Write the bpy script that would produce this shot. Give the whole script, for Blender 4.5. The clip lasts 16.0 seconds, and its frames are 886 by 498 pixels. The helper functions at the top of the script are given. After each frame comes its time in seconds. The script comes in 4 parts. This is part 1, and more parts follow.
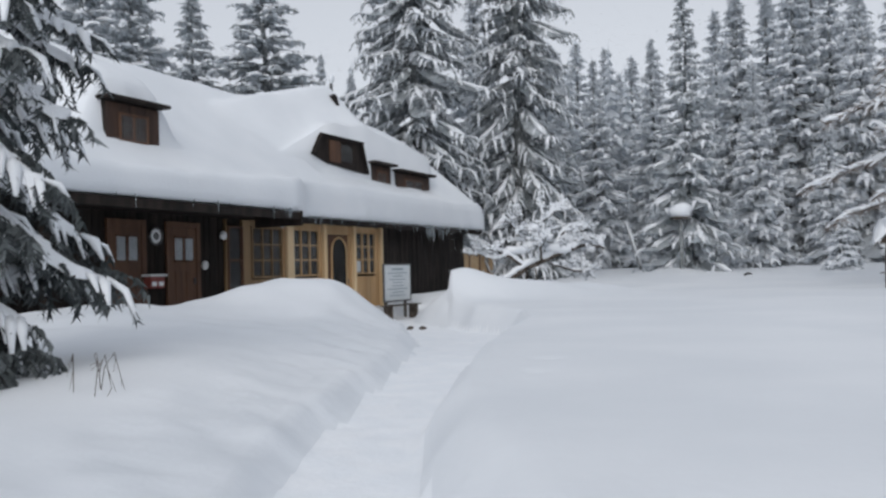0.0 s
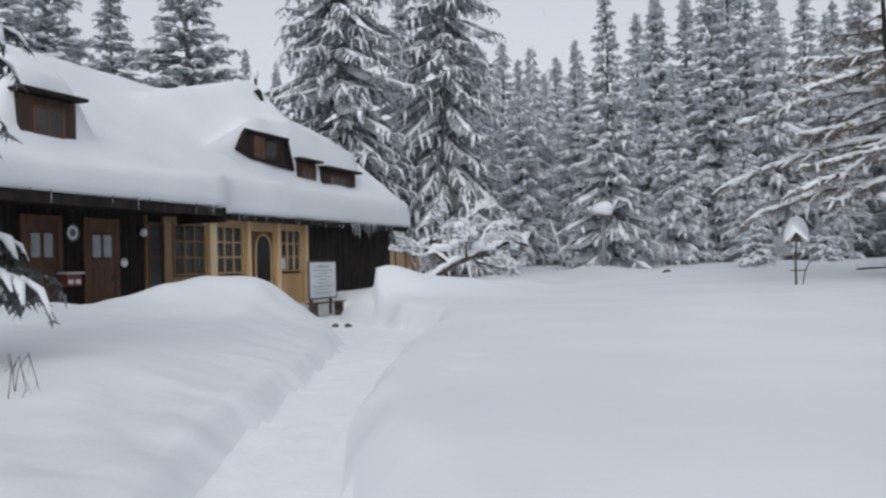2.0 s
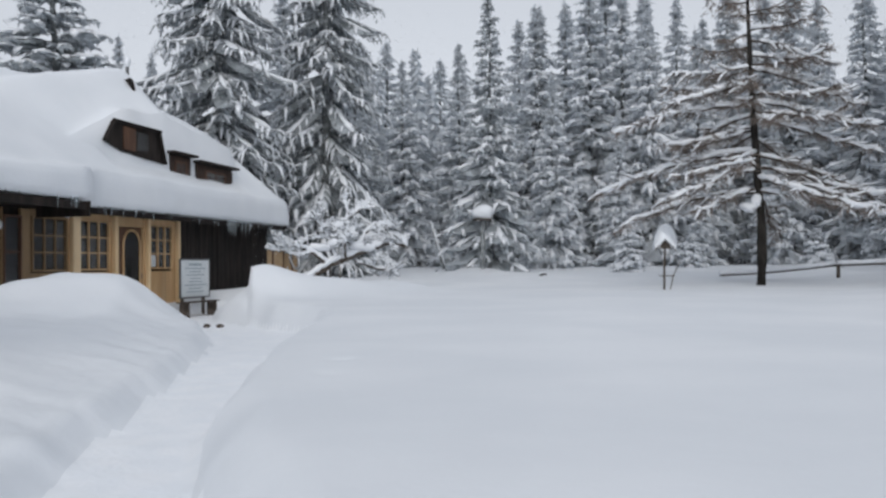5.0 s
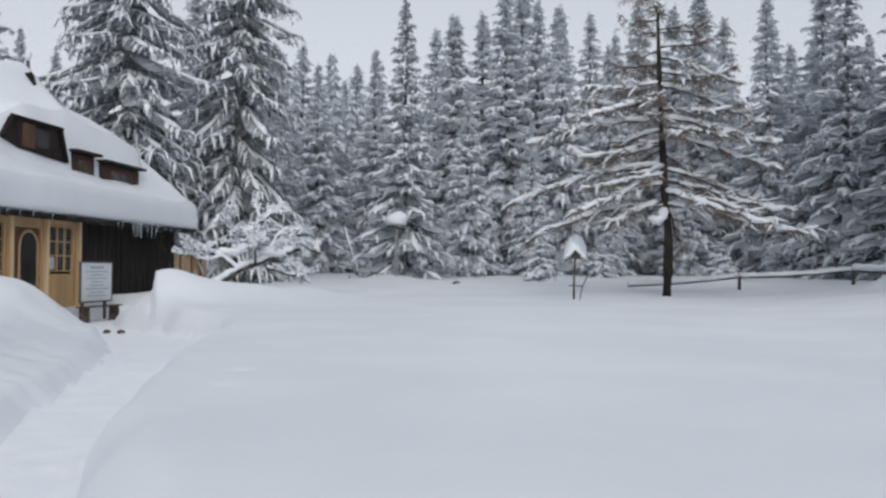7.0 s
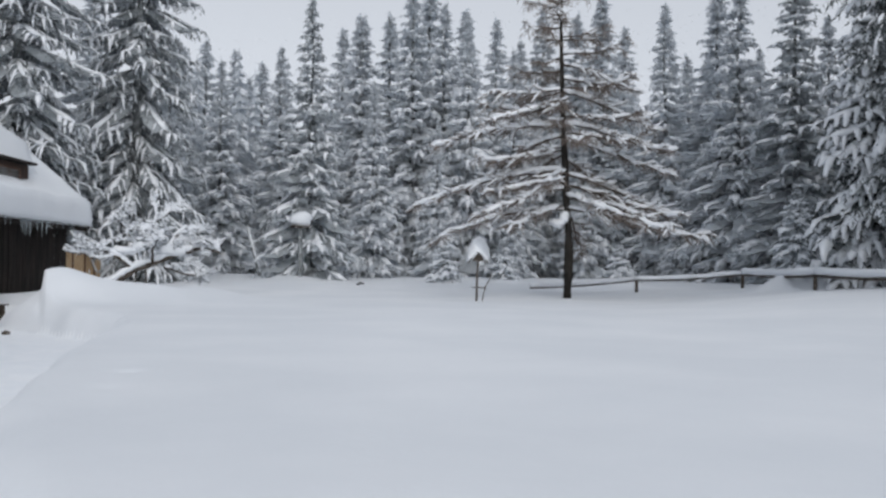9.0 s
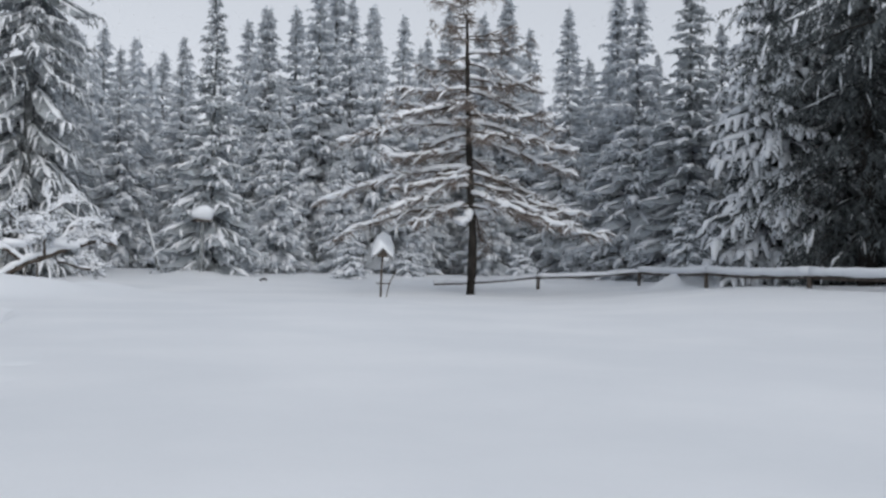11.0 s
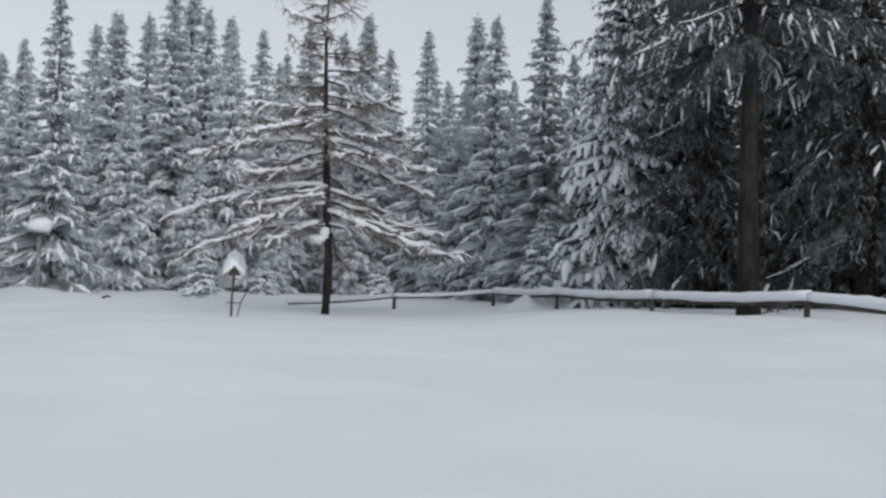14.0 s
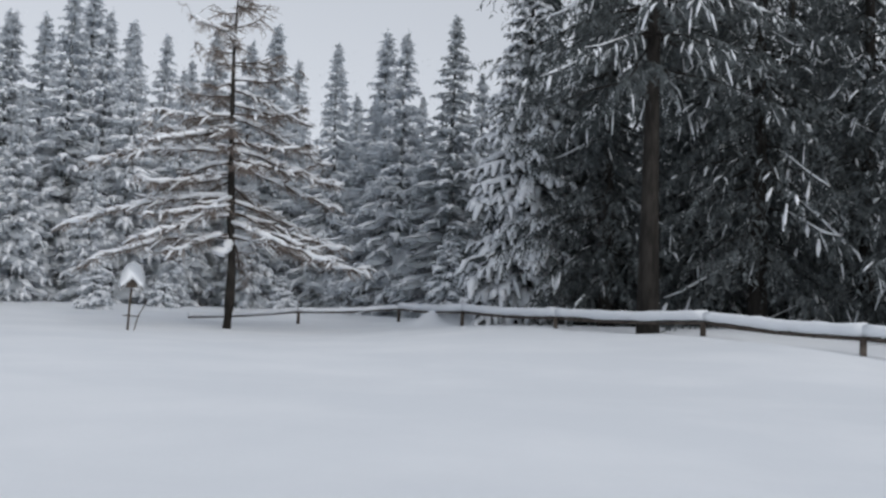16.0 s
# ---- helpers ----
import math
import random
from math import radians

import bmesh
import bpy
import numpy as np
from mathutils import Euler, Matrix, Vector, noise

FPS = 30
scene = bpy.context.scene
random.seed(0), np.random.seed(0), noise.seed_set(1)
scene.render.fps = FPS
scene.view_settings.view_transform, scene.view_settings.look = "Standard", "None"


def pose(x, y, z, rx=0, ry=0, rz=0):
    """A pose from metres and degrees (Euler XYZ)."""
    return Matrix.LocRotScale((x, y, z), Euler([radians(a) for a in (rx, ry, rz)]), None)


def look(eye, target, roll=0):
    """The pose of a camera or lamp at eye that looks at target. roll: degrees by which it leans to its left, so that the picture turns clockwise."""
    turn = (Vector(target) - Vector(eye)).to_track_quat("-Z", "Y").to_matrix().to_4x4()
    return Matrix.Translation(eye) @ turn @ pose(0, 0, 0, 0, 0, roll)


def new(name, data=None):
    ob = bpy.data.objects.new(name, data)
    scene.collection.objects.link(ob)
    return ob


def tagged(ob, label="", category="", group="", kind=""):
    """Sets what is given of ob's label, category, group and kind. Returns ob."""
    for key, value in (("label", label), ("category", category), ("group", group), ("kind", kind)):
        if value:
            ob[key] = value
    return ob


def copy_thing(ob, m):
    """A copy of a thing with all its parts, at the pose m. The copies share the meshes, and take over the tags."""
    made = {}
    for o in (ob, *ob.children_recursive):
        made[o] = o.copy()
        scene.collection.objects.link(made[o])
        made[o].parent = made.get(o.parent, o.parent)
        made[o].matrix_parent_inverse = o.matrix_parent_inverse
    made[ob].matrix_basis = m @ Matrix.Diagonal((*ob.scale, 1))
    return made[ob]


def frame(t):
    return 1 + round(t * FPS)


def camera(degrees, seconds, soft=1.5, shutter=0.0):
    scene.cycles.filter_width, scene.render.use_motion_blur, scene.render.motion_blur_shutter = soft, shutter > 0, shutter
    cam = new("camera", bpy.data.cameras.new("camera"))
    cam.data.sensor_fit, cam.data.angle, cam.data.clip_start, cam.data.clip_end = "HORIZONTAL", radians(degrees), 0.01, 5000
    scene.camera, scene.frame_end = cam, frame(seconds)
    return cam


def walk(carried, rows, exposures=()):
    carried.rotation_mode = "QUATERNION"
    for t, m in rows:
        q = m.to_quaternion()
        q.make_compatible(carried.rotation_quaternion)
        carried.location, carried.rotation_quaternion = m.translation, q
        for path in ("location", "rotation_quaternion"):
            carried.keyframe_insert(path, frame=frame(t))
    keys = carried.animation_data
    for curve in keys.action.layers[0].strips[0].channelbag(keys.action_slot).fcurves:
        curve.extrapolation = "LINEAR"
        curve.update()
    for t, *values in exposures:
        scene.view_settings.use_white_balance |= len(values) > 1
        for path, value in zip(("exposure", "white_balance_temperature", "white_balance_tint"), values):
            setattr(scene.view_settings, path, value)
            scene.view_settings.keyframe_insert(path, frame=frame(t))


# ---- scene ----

# ---------- camera and walk ----------
cam = camera(53.2, 16.0, soft=2.6)
ROWS = [
    (0, -0.000, -0.000, 1.650, 91.46, 1.56, 0.02),
    (0.5, -0.009, -0.053, 1.662, 91.41, 1.53, -1.11),
    (1, -0.004, -0.087, 1.666, 91.33, 1.55, -2.28),
    (1.5, 0.010, -0.098, 1.672, 91.22, 1.56, -3.51),
    (2, 0.028, -0.093, 1.670, 91.12, 1.54, -4.73),
    (2.5, 0.048, -0.080, 1.661, 91.03, 1.49, -5.96),
    (3, 0.061, -0.062, 1.656, 90.97, 1.40, -7.22),
    (3.5, 0.072, -0.026, 1.660, 90.91, 1.28, -8.50),
    (4, 0.089, 0.016, 1.666, 90.89, 1.05, -9.81),
    (6.5, 0.260, 0.200, 1.689, 91.38, -0.05, -16.40),
    (7, 0.279, 0.206, 1.709, 91.44, -0.27, -17.87),
    (7.5, 0.296, 0.207, 1.721, 91.50, -0.40, -19.38),
    (8, 0.312, 0.197, 1.730, 91.53, -0.48, -20.91),
    (8.5, 0.332, 0.185, 1.719, 91.56, -0.58, -22.42),
    (9, 0.363, 0.171, 1.700, 91.59, -0.70, -23.93),
    (11.5, 0.352, 0.000, 1.658, 91.49, -1.18, -31.47),
    (12, 0.396, 0.006, 1.681, 91.53, -1.27, -32.91),
    (12.5, 0.445, 0.016, 1.704, 91.73, -1.37, -34.41),
    (13, 0.491, 0.041, 1.718, 92.08, -1.44, -35.96),
    (13.5, 0.535, 0.080, 1.730, 92.47, -1.50, -37.51),
    (14, 0.561, 0.131, 1.736, 92.89, -1.64, -39.15),
    (14.5, 0.572, 0.184, 1.751, 93.30, -1.79, -40.79),
    (15, 0.568, 0.218, 1.758, 93.66, -1.97, -42.46),
    (15.5, 0.563, 0.225, 1.764, 93.91, -2.11, -44.05),
    (16, 0.555, 0.230, 1.773, 94.05, -2.30, -45.34),
]
walk(cam, [(t, pose(x, y, z, rx, ry, rz)) for t, x, y, z, rx, ry, rz in ROWS])

# ---------- overcast winter sky, one wide weak sun behind the cloud ----------
world = bpy.data.worlds.new("overcast_sky")
scene.world = world
world.use_nodes = True
wn, wl = world.node_tree.nodes, world.node_tree.links
wn.clear()
sky = wn.new("ShaderNodeTexSky")
sky.sky_type, sky.sun_disc = "NISHITA", False
sky.sun_elevation, sky.sun_rotation = radians(34), radians(190)
grey = wn.new("ShaderNodeHueSaturation")
grey.inputs["Saturation"].default_value = 0.12
back = wn.new("ShaderNodeBackground")
back.inputs["Strength"].default_value = 0.055
cloud = wn.new("ShaderNodeBackground")
cloud.inputs["Color"].default_value = (0.78, 0.855, 0.985, 1)
cloud.inputs["Strength"].default_value = 0.425
both = wn.new("ShaderNodeAddShader")
wout = wn.new("ShaderNodeOutputWorld")
wl.new(sky.outputs[0], grey.inputs["Color"])
wl.new(grey.outputs[0], back.inputs["Color"])
wl.new(back.outputs[0], both.inputs[0])
wl.new(cloud.outputs[0], both.inputs[1])
wl.new(both.outputs[0], wout.inputs["Surface"])
sun = new("sun", bpy.data.lights.new("sun", "SUN"))
sun.data.energy, sun.data.angle, sun.data.color = 1.05, radians(45), (1.0, 0.97, 0.93)
sun.matrix_world = look((-5, -29, 20), (0, 0, 0))


# ---------- materials ----------
def material(name, colour, second=None, scale=4.0, rough=0.8, bump=0.3, bump_scale=30.0, metal=0.0, stretch=(1, 1, 1), island=0.0, per_object=0.0, low=0.4, high=0.65):
    m = bpy.data.materials.new(name)
    m.use_nodes = True
    n, l = m.node_tree.nodes, m.node_tree.links
    b = n["Principled BSDF"]
    b.inputs["Roughness"].default_value, b.inputs["Metallic"].default_value = rough, metal
    b.inputs["Specular IOR Level"].default_value = 0.2 if rough > 0.7 else 0.5
    where = n.new("ShaderNodeTexCoord")
    mapping = n.new("ShaderNodeMapping")
    mapping.inputs["Scale"].default_value = stretch
    l.new(where.outputs["Object"], mapping.inputs["Vector"])
    coarse = n.new("ShaderNodeTexNoise")
    coarse.inputs["Scale"].default_value, coarse.inputs["Detail"].default_value = scale, 6
    fine = n.new("ShaderNodeTexNoise")
    fine.inputs["Scale"].default_value, fine.inputs["Detail"].default_value = bump_scale, 4
    l.new(mapping.outputs[0], coarse.inputs["Vector"])
    l.new(mapping.outputs[0], fine.inputs["Vector"])
    ramp = n.new("ShaderNodeValToRGB")
    ramp.color_ramp.elements[0].position, ramp.color_ramp.elements[1].position = low, high
    ramp.color_ramp.elements[0].color = (*colour, 1)
    ramp.color_ramp.elements[1].color = (*(second or tuple(c * 1.25 for c in colour)), 1)
    l.new(coarse.outputs["Fac"], ramp.inputs["Fac"])
    out = ramp.outputs[0]
    if island or per_object:
        hsv = n.new("ShaderNodeHueSaturation")
        rng = n.new("ShaderNodeMapRange")
        amount = island or per_object
        rng.inputs["To Min"].default_value, rng.inputs["To Max"].default_value = 1 - amount, 1 + amount
        if island:
            l.new(n.new("ShaderNodeNewGeometry").outputs["Random Per Island"], rng.inputs["Value"])
        else:
            l.new(n.new("ShaderNodeObjectInfo").outputs["Random"], rng.inputs["Value"])
        l.new(rng.outputs[0], hsv.inputs["Value"])
        l.new(out, hsv.inputs["Color"])
        out = hsv.outputs[0]
    l.new(out, b.inputs["Base Color"])
    if bump:
        bp = n.new("ShaderNodeBump")
        bp.inputs["Strength"].default_value, bp.inputs["Distance"].default_value = bump, 0.02
        l.new(fine.outputs["Fac"], bp.inputs["Height"])
        l.new(bp.outputs[0], b.inputs["Normal"])
    return m


SNOW = material("settled_snow", (0.765, 0.795, 0.835), (0.825, 0.85, 0.885), 0.35, 0.75, 0.25, 9.0)
PATH_SNOW = material("trodden_snow", (0.87, 0.90, 0.94), (0.92, 0.94, 0.97), 2.5, 0.65, 0.35, 14.0)
BOUGH_SNOW = material("bough_snow", (0.80, 0.83, 0.87), (0.88, 0.90, 0.93), 2.0, 0.8, 0.4, 22.0)
NEEDLES = material("spruce_needles", (0.072, 0.083, 0.086), (0.175, 0.193, 0.198), 1.6, 0.75, 0.0, island=0.45)
# two pale needle colours: frost, plus snowfall haze painted in for far trees
HAZE_FROSTED = material("haze_pale_frosted_needles", (0.45, 0.485, 0.51), (0.62, 0.655, 0.685), 1.2, 0.85, 0.0, island=0.25, low=0.38, high=0.70)
HAZE_RIMED = material("haze_pale_rimed_needles", (0.60, 0.635, 0.67), (0.72, 0.755, 0.79), 1.2, 0.85, 0.0, island=0.15, low=0.38, high=0.70)
HALF_FROSTED = material("half_frosted_needles", (0.27, 0.295, 0.31), (0.50, 0.53, 0.555), 1.3, 0.8, 0.0, island=0.35, low=0.40, high=0.72)
# a copy of the porch pine, darkened for the shade under the left eave
SHADED_PINE = material("shaded_pine", (0.20, 0.125, 0.06), (0.29, 0.19, 0.10), 3.0, 0.65, 0.3, 60.0, stretch=(1, 1, 0.12), per_object=0.15)
BARK = material("spruce_bark", (0.018, 0.016, 0.0145), (0.042, 0.038, 0.034), 6.0, 0.9, 0.8, 18.0, stretch=(1, 1, 0.25))
# frosty bark, paled further so distant wood looks hazed by its colour
HAZE_RIMED_BARK = material("haze_rimed_bark", (0.14, 0.15, 0.155), (0.30, 0.32, 0.33), 4.0, 0.9, 0.4)
TWIG = material("larch_twigs", (0.16, 0.13, 0.112), (0.30, 0.26, 0.235), 5.0, 0.9, 0.3)
PINE = material("honey_pine", (0.52, 0.33, 0.165), (0.62, 0.42, 0.23), 3.0, 0.55, 0.25, 60.0, stretch=(1, 1, 0.12), per_object=0.12)
POST_PINE = material("planed_pine", (0.64, 0.46, 0.26), (0.74, 0.56, 0.34), 3.0, 0.5, 0.2, 60.0, stretch=(1, 1, 0.12), per_object=0.08)
# near-black sheet colour: the darkness of the rooms painted in behind the panes
ROOM_SHADE = material("painted_room_shade", (0.004, 0.004, 0.004), (0.007, 0.006, 0.006), 3.0, 0.9, 0.0)
DARKWOOD = material("tarred_boards", (0.011, 0.009, 0.008), (0.028, 0.021, 0.018), 5.0, 0.75, 0.5, 40.0, stretch=(1, 1, 0.15), per_object=0.3)
BROWN = material("brown_stained_wood", (0.075, 0.032, 0.016), (0.125, 0.058, 0.028), 4.0, 0.6, 0.3, 50.0, stretch=(1, 1, 0.15), per_object=0.15)
DARKBROWN = material("dark_brown_wood", (0.030, 0.015, 0.010), (0.055, 0.027, 0.016), 4.0, 0.7, 0.3, 50.0, stretch=(1, 1, 0.15), per_object=0.2)
OCHRE = material("ochre_plaster", (0.42, 0.29, 0.17), (0.50, 0.36, 0.22), 3.0, 0.9, 0.3, 40.0)
GREYWOOD = material("weathered_grey_wood", (0.055, 0.045, 0.038), (0.12, 0.10, 0.085), 5.0, 0.85, 0.5, 40.0)
TIN = material("grey_tin", (0.10, 0.10, 0.105), (0.17, 0.17, 0.175), 3.0, 0.5, 0.2, metal=0.6)
BOARD = material("white_sign_panel", (0.62, 0.66, 0.68), (0.70, 0.73, 0.75), 2.0, 0.45, 0.05)
PRINT = material("faded_print", (0.30, 0.36, 0.40), (0.36, 0.42, 0.46), 3.0, 0.6, 0.0)
CURTAIN = material("white_curtain", (0.78, 0.81, 0.86), (0.85, 0.87, 0.90), 6.0, 0.9, 0.3)
RED = material("red_enamel", (0.17, 0.035, 0.03), (0.22, 0.05, 0.04), 4.0, 0.5, 0.1)
WHITE = material("white_paint", (0.70, 0.71, 0.72), (0.78, 0.79, 0.80), 4.0, 0.6, 0.1)


def let_light_through(m, share):
    """Thin rimed sprays pass part of the light on."""
    n, l = m.node_tree.nodes, m.node_tree.links
    b, out = n["Principled BSDF"], n["Material Output"]
    thin, mix = n.new("ShaderNodeBsdfTranslucent"), n.new("ShaderNodeMixShader")
    l.new(b.inputs["Base Color"].links[0].from_socket, thin.inputs["Color"])
    mix.inputs["Fac"].default_value = share
    l.new(b.outputs[0], mix.inputs[1])
    l.new(thin.outputs[0], mix.inputs[2])
    l.new(mix.outputs[0], out.inputs["Surface"])


for foliage, share in ((HAZE_FROSTED, 0.45), (HAZE_RIMED, 0.5), (HALF_FROSTED, 0.35), (NEEDLES, 0.22)):
    let_light_through(foliage, share)


def clear(name, colour, rough=0.03, body=0.25):
    m = material(name, colour, tuple(c * 1.1 for c in colour), 2.0, rough, 0.0)
    b = m.node_tree.nodes["Principled BSDF"]
    b.inputs["Transmission Weight"].default_value = 1 - body
    b.inputs["IOR"].default_value = 1.28
    return m


GLASS = clear("window_glass", (0.72, 0.74, 0.75), 0.03, 0.03)
ICE = clear("clear_ice", (0.62, 0.68, 0.72), 0.12, 0.25)


# ---------- mesh helpers ----------
class Shape:
    """Vertices and faces of one mesh."""

    def __init__(self):
        self.v, self.f = [], []

    def quad(self, *corners):
        k = len(self.v)
        self.v += [tuple(c) for c in corners]
        self.f.append(tuple(range(k, k + len(corners))))

    def box(self, x0, x1, y0, y1, z0, z1, bevel=0.0):
        b = min(bevel, (x1 - x0) / 3, (y1 - y0) / 3, (z1 - z0) / 3)
        bm = bmesh.new()
        bmesh.ops.create_cube(bm, size=1)
        for v in bm.verts:
            v.co = ((x0 + x1) / 2 + v.co.x * (x1 - x0), (y0 + y1) / 2 + v.co.y * (y1 - y0), (z0 + z1) / 2 + v.co.z * (z1 - z0))
        if b > 0:
            bmesh.ops.bevel(bm, geom=bm.edges[:], offset=b, segments=1, affect="EDGES")
        self.merge(bm)
        return self

    def merge(self, bm):
        k = len(self.v)
        bm.verts.index_update()
        self.v += [tuple(v.co) for v in bm.verts]
        self.f += [tuple(k + v.index for v in face.verts) for face in bm.faces]
        bm.free()

    def tube(self, points, radii, sides=6, flat=1.0, cap=True):
        """A tube through points; flat squashes it vertically."""
        k, pts = len(self.v), [Vector(p) for p in points]
        n = len(pts)
        for i, p in enumerate(pts):
            along = (pts[min(i + 1, n - 1)] - pts[max(i - 1, 0)]).normalized()
            side = along.cross(Vector((0, 0, 1)))
            side = side.normalized() if side.length > 0.05 else Vector((1, 0, 0))
            up = side.cross(along).normalized()
            for j in range(sides):
                a = 2 * math.pi * j / sides + 0.4
                self.v.append(tuple(p + radii[i] * (math.cos(a) * side + flat * math.sin(a) * up)))
        for i in range(n - 1):
            for j in range(sides):
                a, b = k + i * sides + j, k + i * sides + (j + 1) % sides
                self.f.append((a, b, b + sides, a + sides))
        if cap:
            self.f.append(tuple(k + j for j in reversed(range(sides))))
            self.f.append(tuple(k + (n - 1) * sides + j for j in range(sides)))
        return self

    def blob(self, centre, size, rng, rings=5, sides=9, lump=0.15):
        """A lumpy closed mound."""
        k = len(self.v)
        c = Vector(centre)
        off = Vector((rng.random() * 50, rng.random() * 50, 0))
        self.v.append((c.x, c.y, c.z + size[2]))
        for i in range(1, rings):
            th = math.pi * i / rings
            for j in range(sides):
                ph = 2 * math.pi * j / sides
                d = Vector((math.sin(th) * math.cos(ph), math.sin(th) * math.sin(ph), math.cos(th)))
                r = 1 + lump * noise.noise(d * 1.7 + off) * 2
                self.v.append((c.x + d.x * size[0] * r, c.y + d.y * size[1] * r, c.z + d.z * size[2] * r))
        self.v.append((c.x, c.y, c.z - size[2]))
        last = len(self.v) - 1
        for j in range(sides):
            self.f.append((k, k + 1 + j, k + 1 + (j + 1) % sides))
            self.f.append((last, last - sides + (j + 1) % sides, last - sides + j))
        for i in range(rings - 2):
            for j in range(sides):
                a, b = k + 1 + i * sides + j, k + 1 + i * sides + (j + 1) % sides
                self.f.append((a, a + sides, b + sides, b))
        return self

    def mesh(self, name, mat, smooth=True):
        me = bpy.data.meshes.new(name)
        me.from_pydata(self.v, [], self.f)
        me.materials.append(mat)
        if smooth:
            me.polygons.foreach_set("use_smooth", [True] * len(me.polygons))
        me.update()
        return me


def part(name, shape, mat, parent=None, label="", smooth=False):
    ob = new(name, shape.mesh(name, mat, smooth))
    if parent:
        ob.parent = parent
    if label:
        tagged(ob, label)
    return ob


def box(name, mat, parent, x0, x1, y0, y1, z0, z1, bevel=0.01, label=""):
    return part(name, Shape().box(x0, x1, y0, y1, z0, z1, bevel), mat, parent, label)


def thing(name, label, category, x=0, y=0, z=0, rz=0, group="", kind=""):
    e = tagged(new(name), label, category, group, kind)
    e.matrix_world = pose(x, y, z, 0, 0, rz)
    return e


def smooth(a, b, x):
    t = min(1.0, max(0.0, (x - a) / (b - a)))
    return t * t * (3 - 2 * t)


# ---------- ground: one sheet of deep snow with a dug path ----------
TRENCH = [(0.1, -8, 0.5), (0.05, 0, 0.45), (-0.32, 2.8, 0.40), (-0.57, 5.4, 0.40), (-0.61, 6.7, 0.42), (-0.50, 8.3, 0.40), (-0.29, 10.7, 0.44), (0.0, 13.4, 0.58), (0.42, 17.6, 0.95), (0.40, 21.0, 1.15), (-0.35, 24.2, 0.85), (-1.45, 27.5, 0.6), (-1.75, 29.8, 0.65), (-1.25, 32.3, 0.85)]
# x, y, height, spread along x and y, turn in degrees
MOUNDS = [
    (-3.7, 19.8, 0.80, 1.9, 2.2, 20), (-6.6, 16.6, 0.42, 2.4, 2.2, 30), (-2.2, 20.8, 0.36, 1.0, 1.8, 0), (-4.6, 13.0, 0.18, 2.2, 2.6, 0),
    (0.40, 27.4, 0.80, 1.1, 1.3, 0), (1.9, 27.6, 0.50, 1.5, 1.4, 0), (3.4, 28.6, 0.36, 1.4, 1.2, 0), (4.9, 30.6, 0.36, 1.6, 1.4, 0), (12.2, 46.5, 0.30, 1.6, 1.2, 0),
    (-3.2, 9.2, 0.14, 1.3, 2.0, 20), (1.9, 33.0, 0.3, 3.0, 2.5, 0), (27.94, 27.72, 0.75, 0.6, 0.6, 0), (26.3, 36.5, 0.45, 0.8, 0.8, 0), (30.4, 27.6, 0.5, 2.5, 2.5, 0), (24.2, 15.6, -0.26, 0.9, 2.2, -20), (23.2, 9.8, -0.24, 0.8, 1.8, -15), (1.05, 9.0, -0.05, 0.13, 0.1, 0), (0.8, 7.9, -0.04, 0.1, 0.12, 0),
]


def trench(x, y):
    """How far outside the dug path a place lies."""
    best = 1e9
    for (ax, ay, aw), (bx, by, bw) in zip(TRENCH, TRENCH[1:]):
        dx, dy = bx - ax, by - ay
        t = min(1.0, max(0.0, ((x - ax) * dx + (y - ay) * dy) / (dx * dx + dy * dy)))
        d = math.hypot(x - ax - t * dx, y - ay - t * dy) - (aw + t * (bw - aw))
        best = min(best, d)
    return best


def trodden(x, y):
    return trench(x, y) + 0.09 * noise.noise((x * 1.3, y * 0.9, 1.0)) + 0.05 * noise.noise((x * 3, y * 2.2, 5.0)) * (1.0 if x < -0.2 else 0.3)


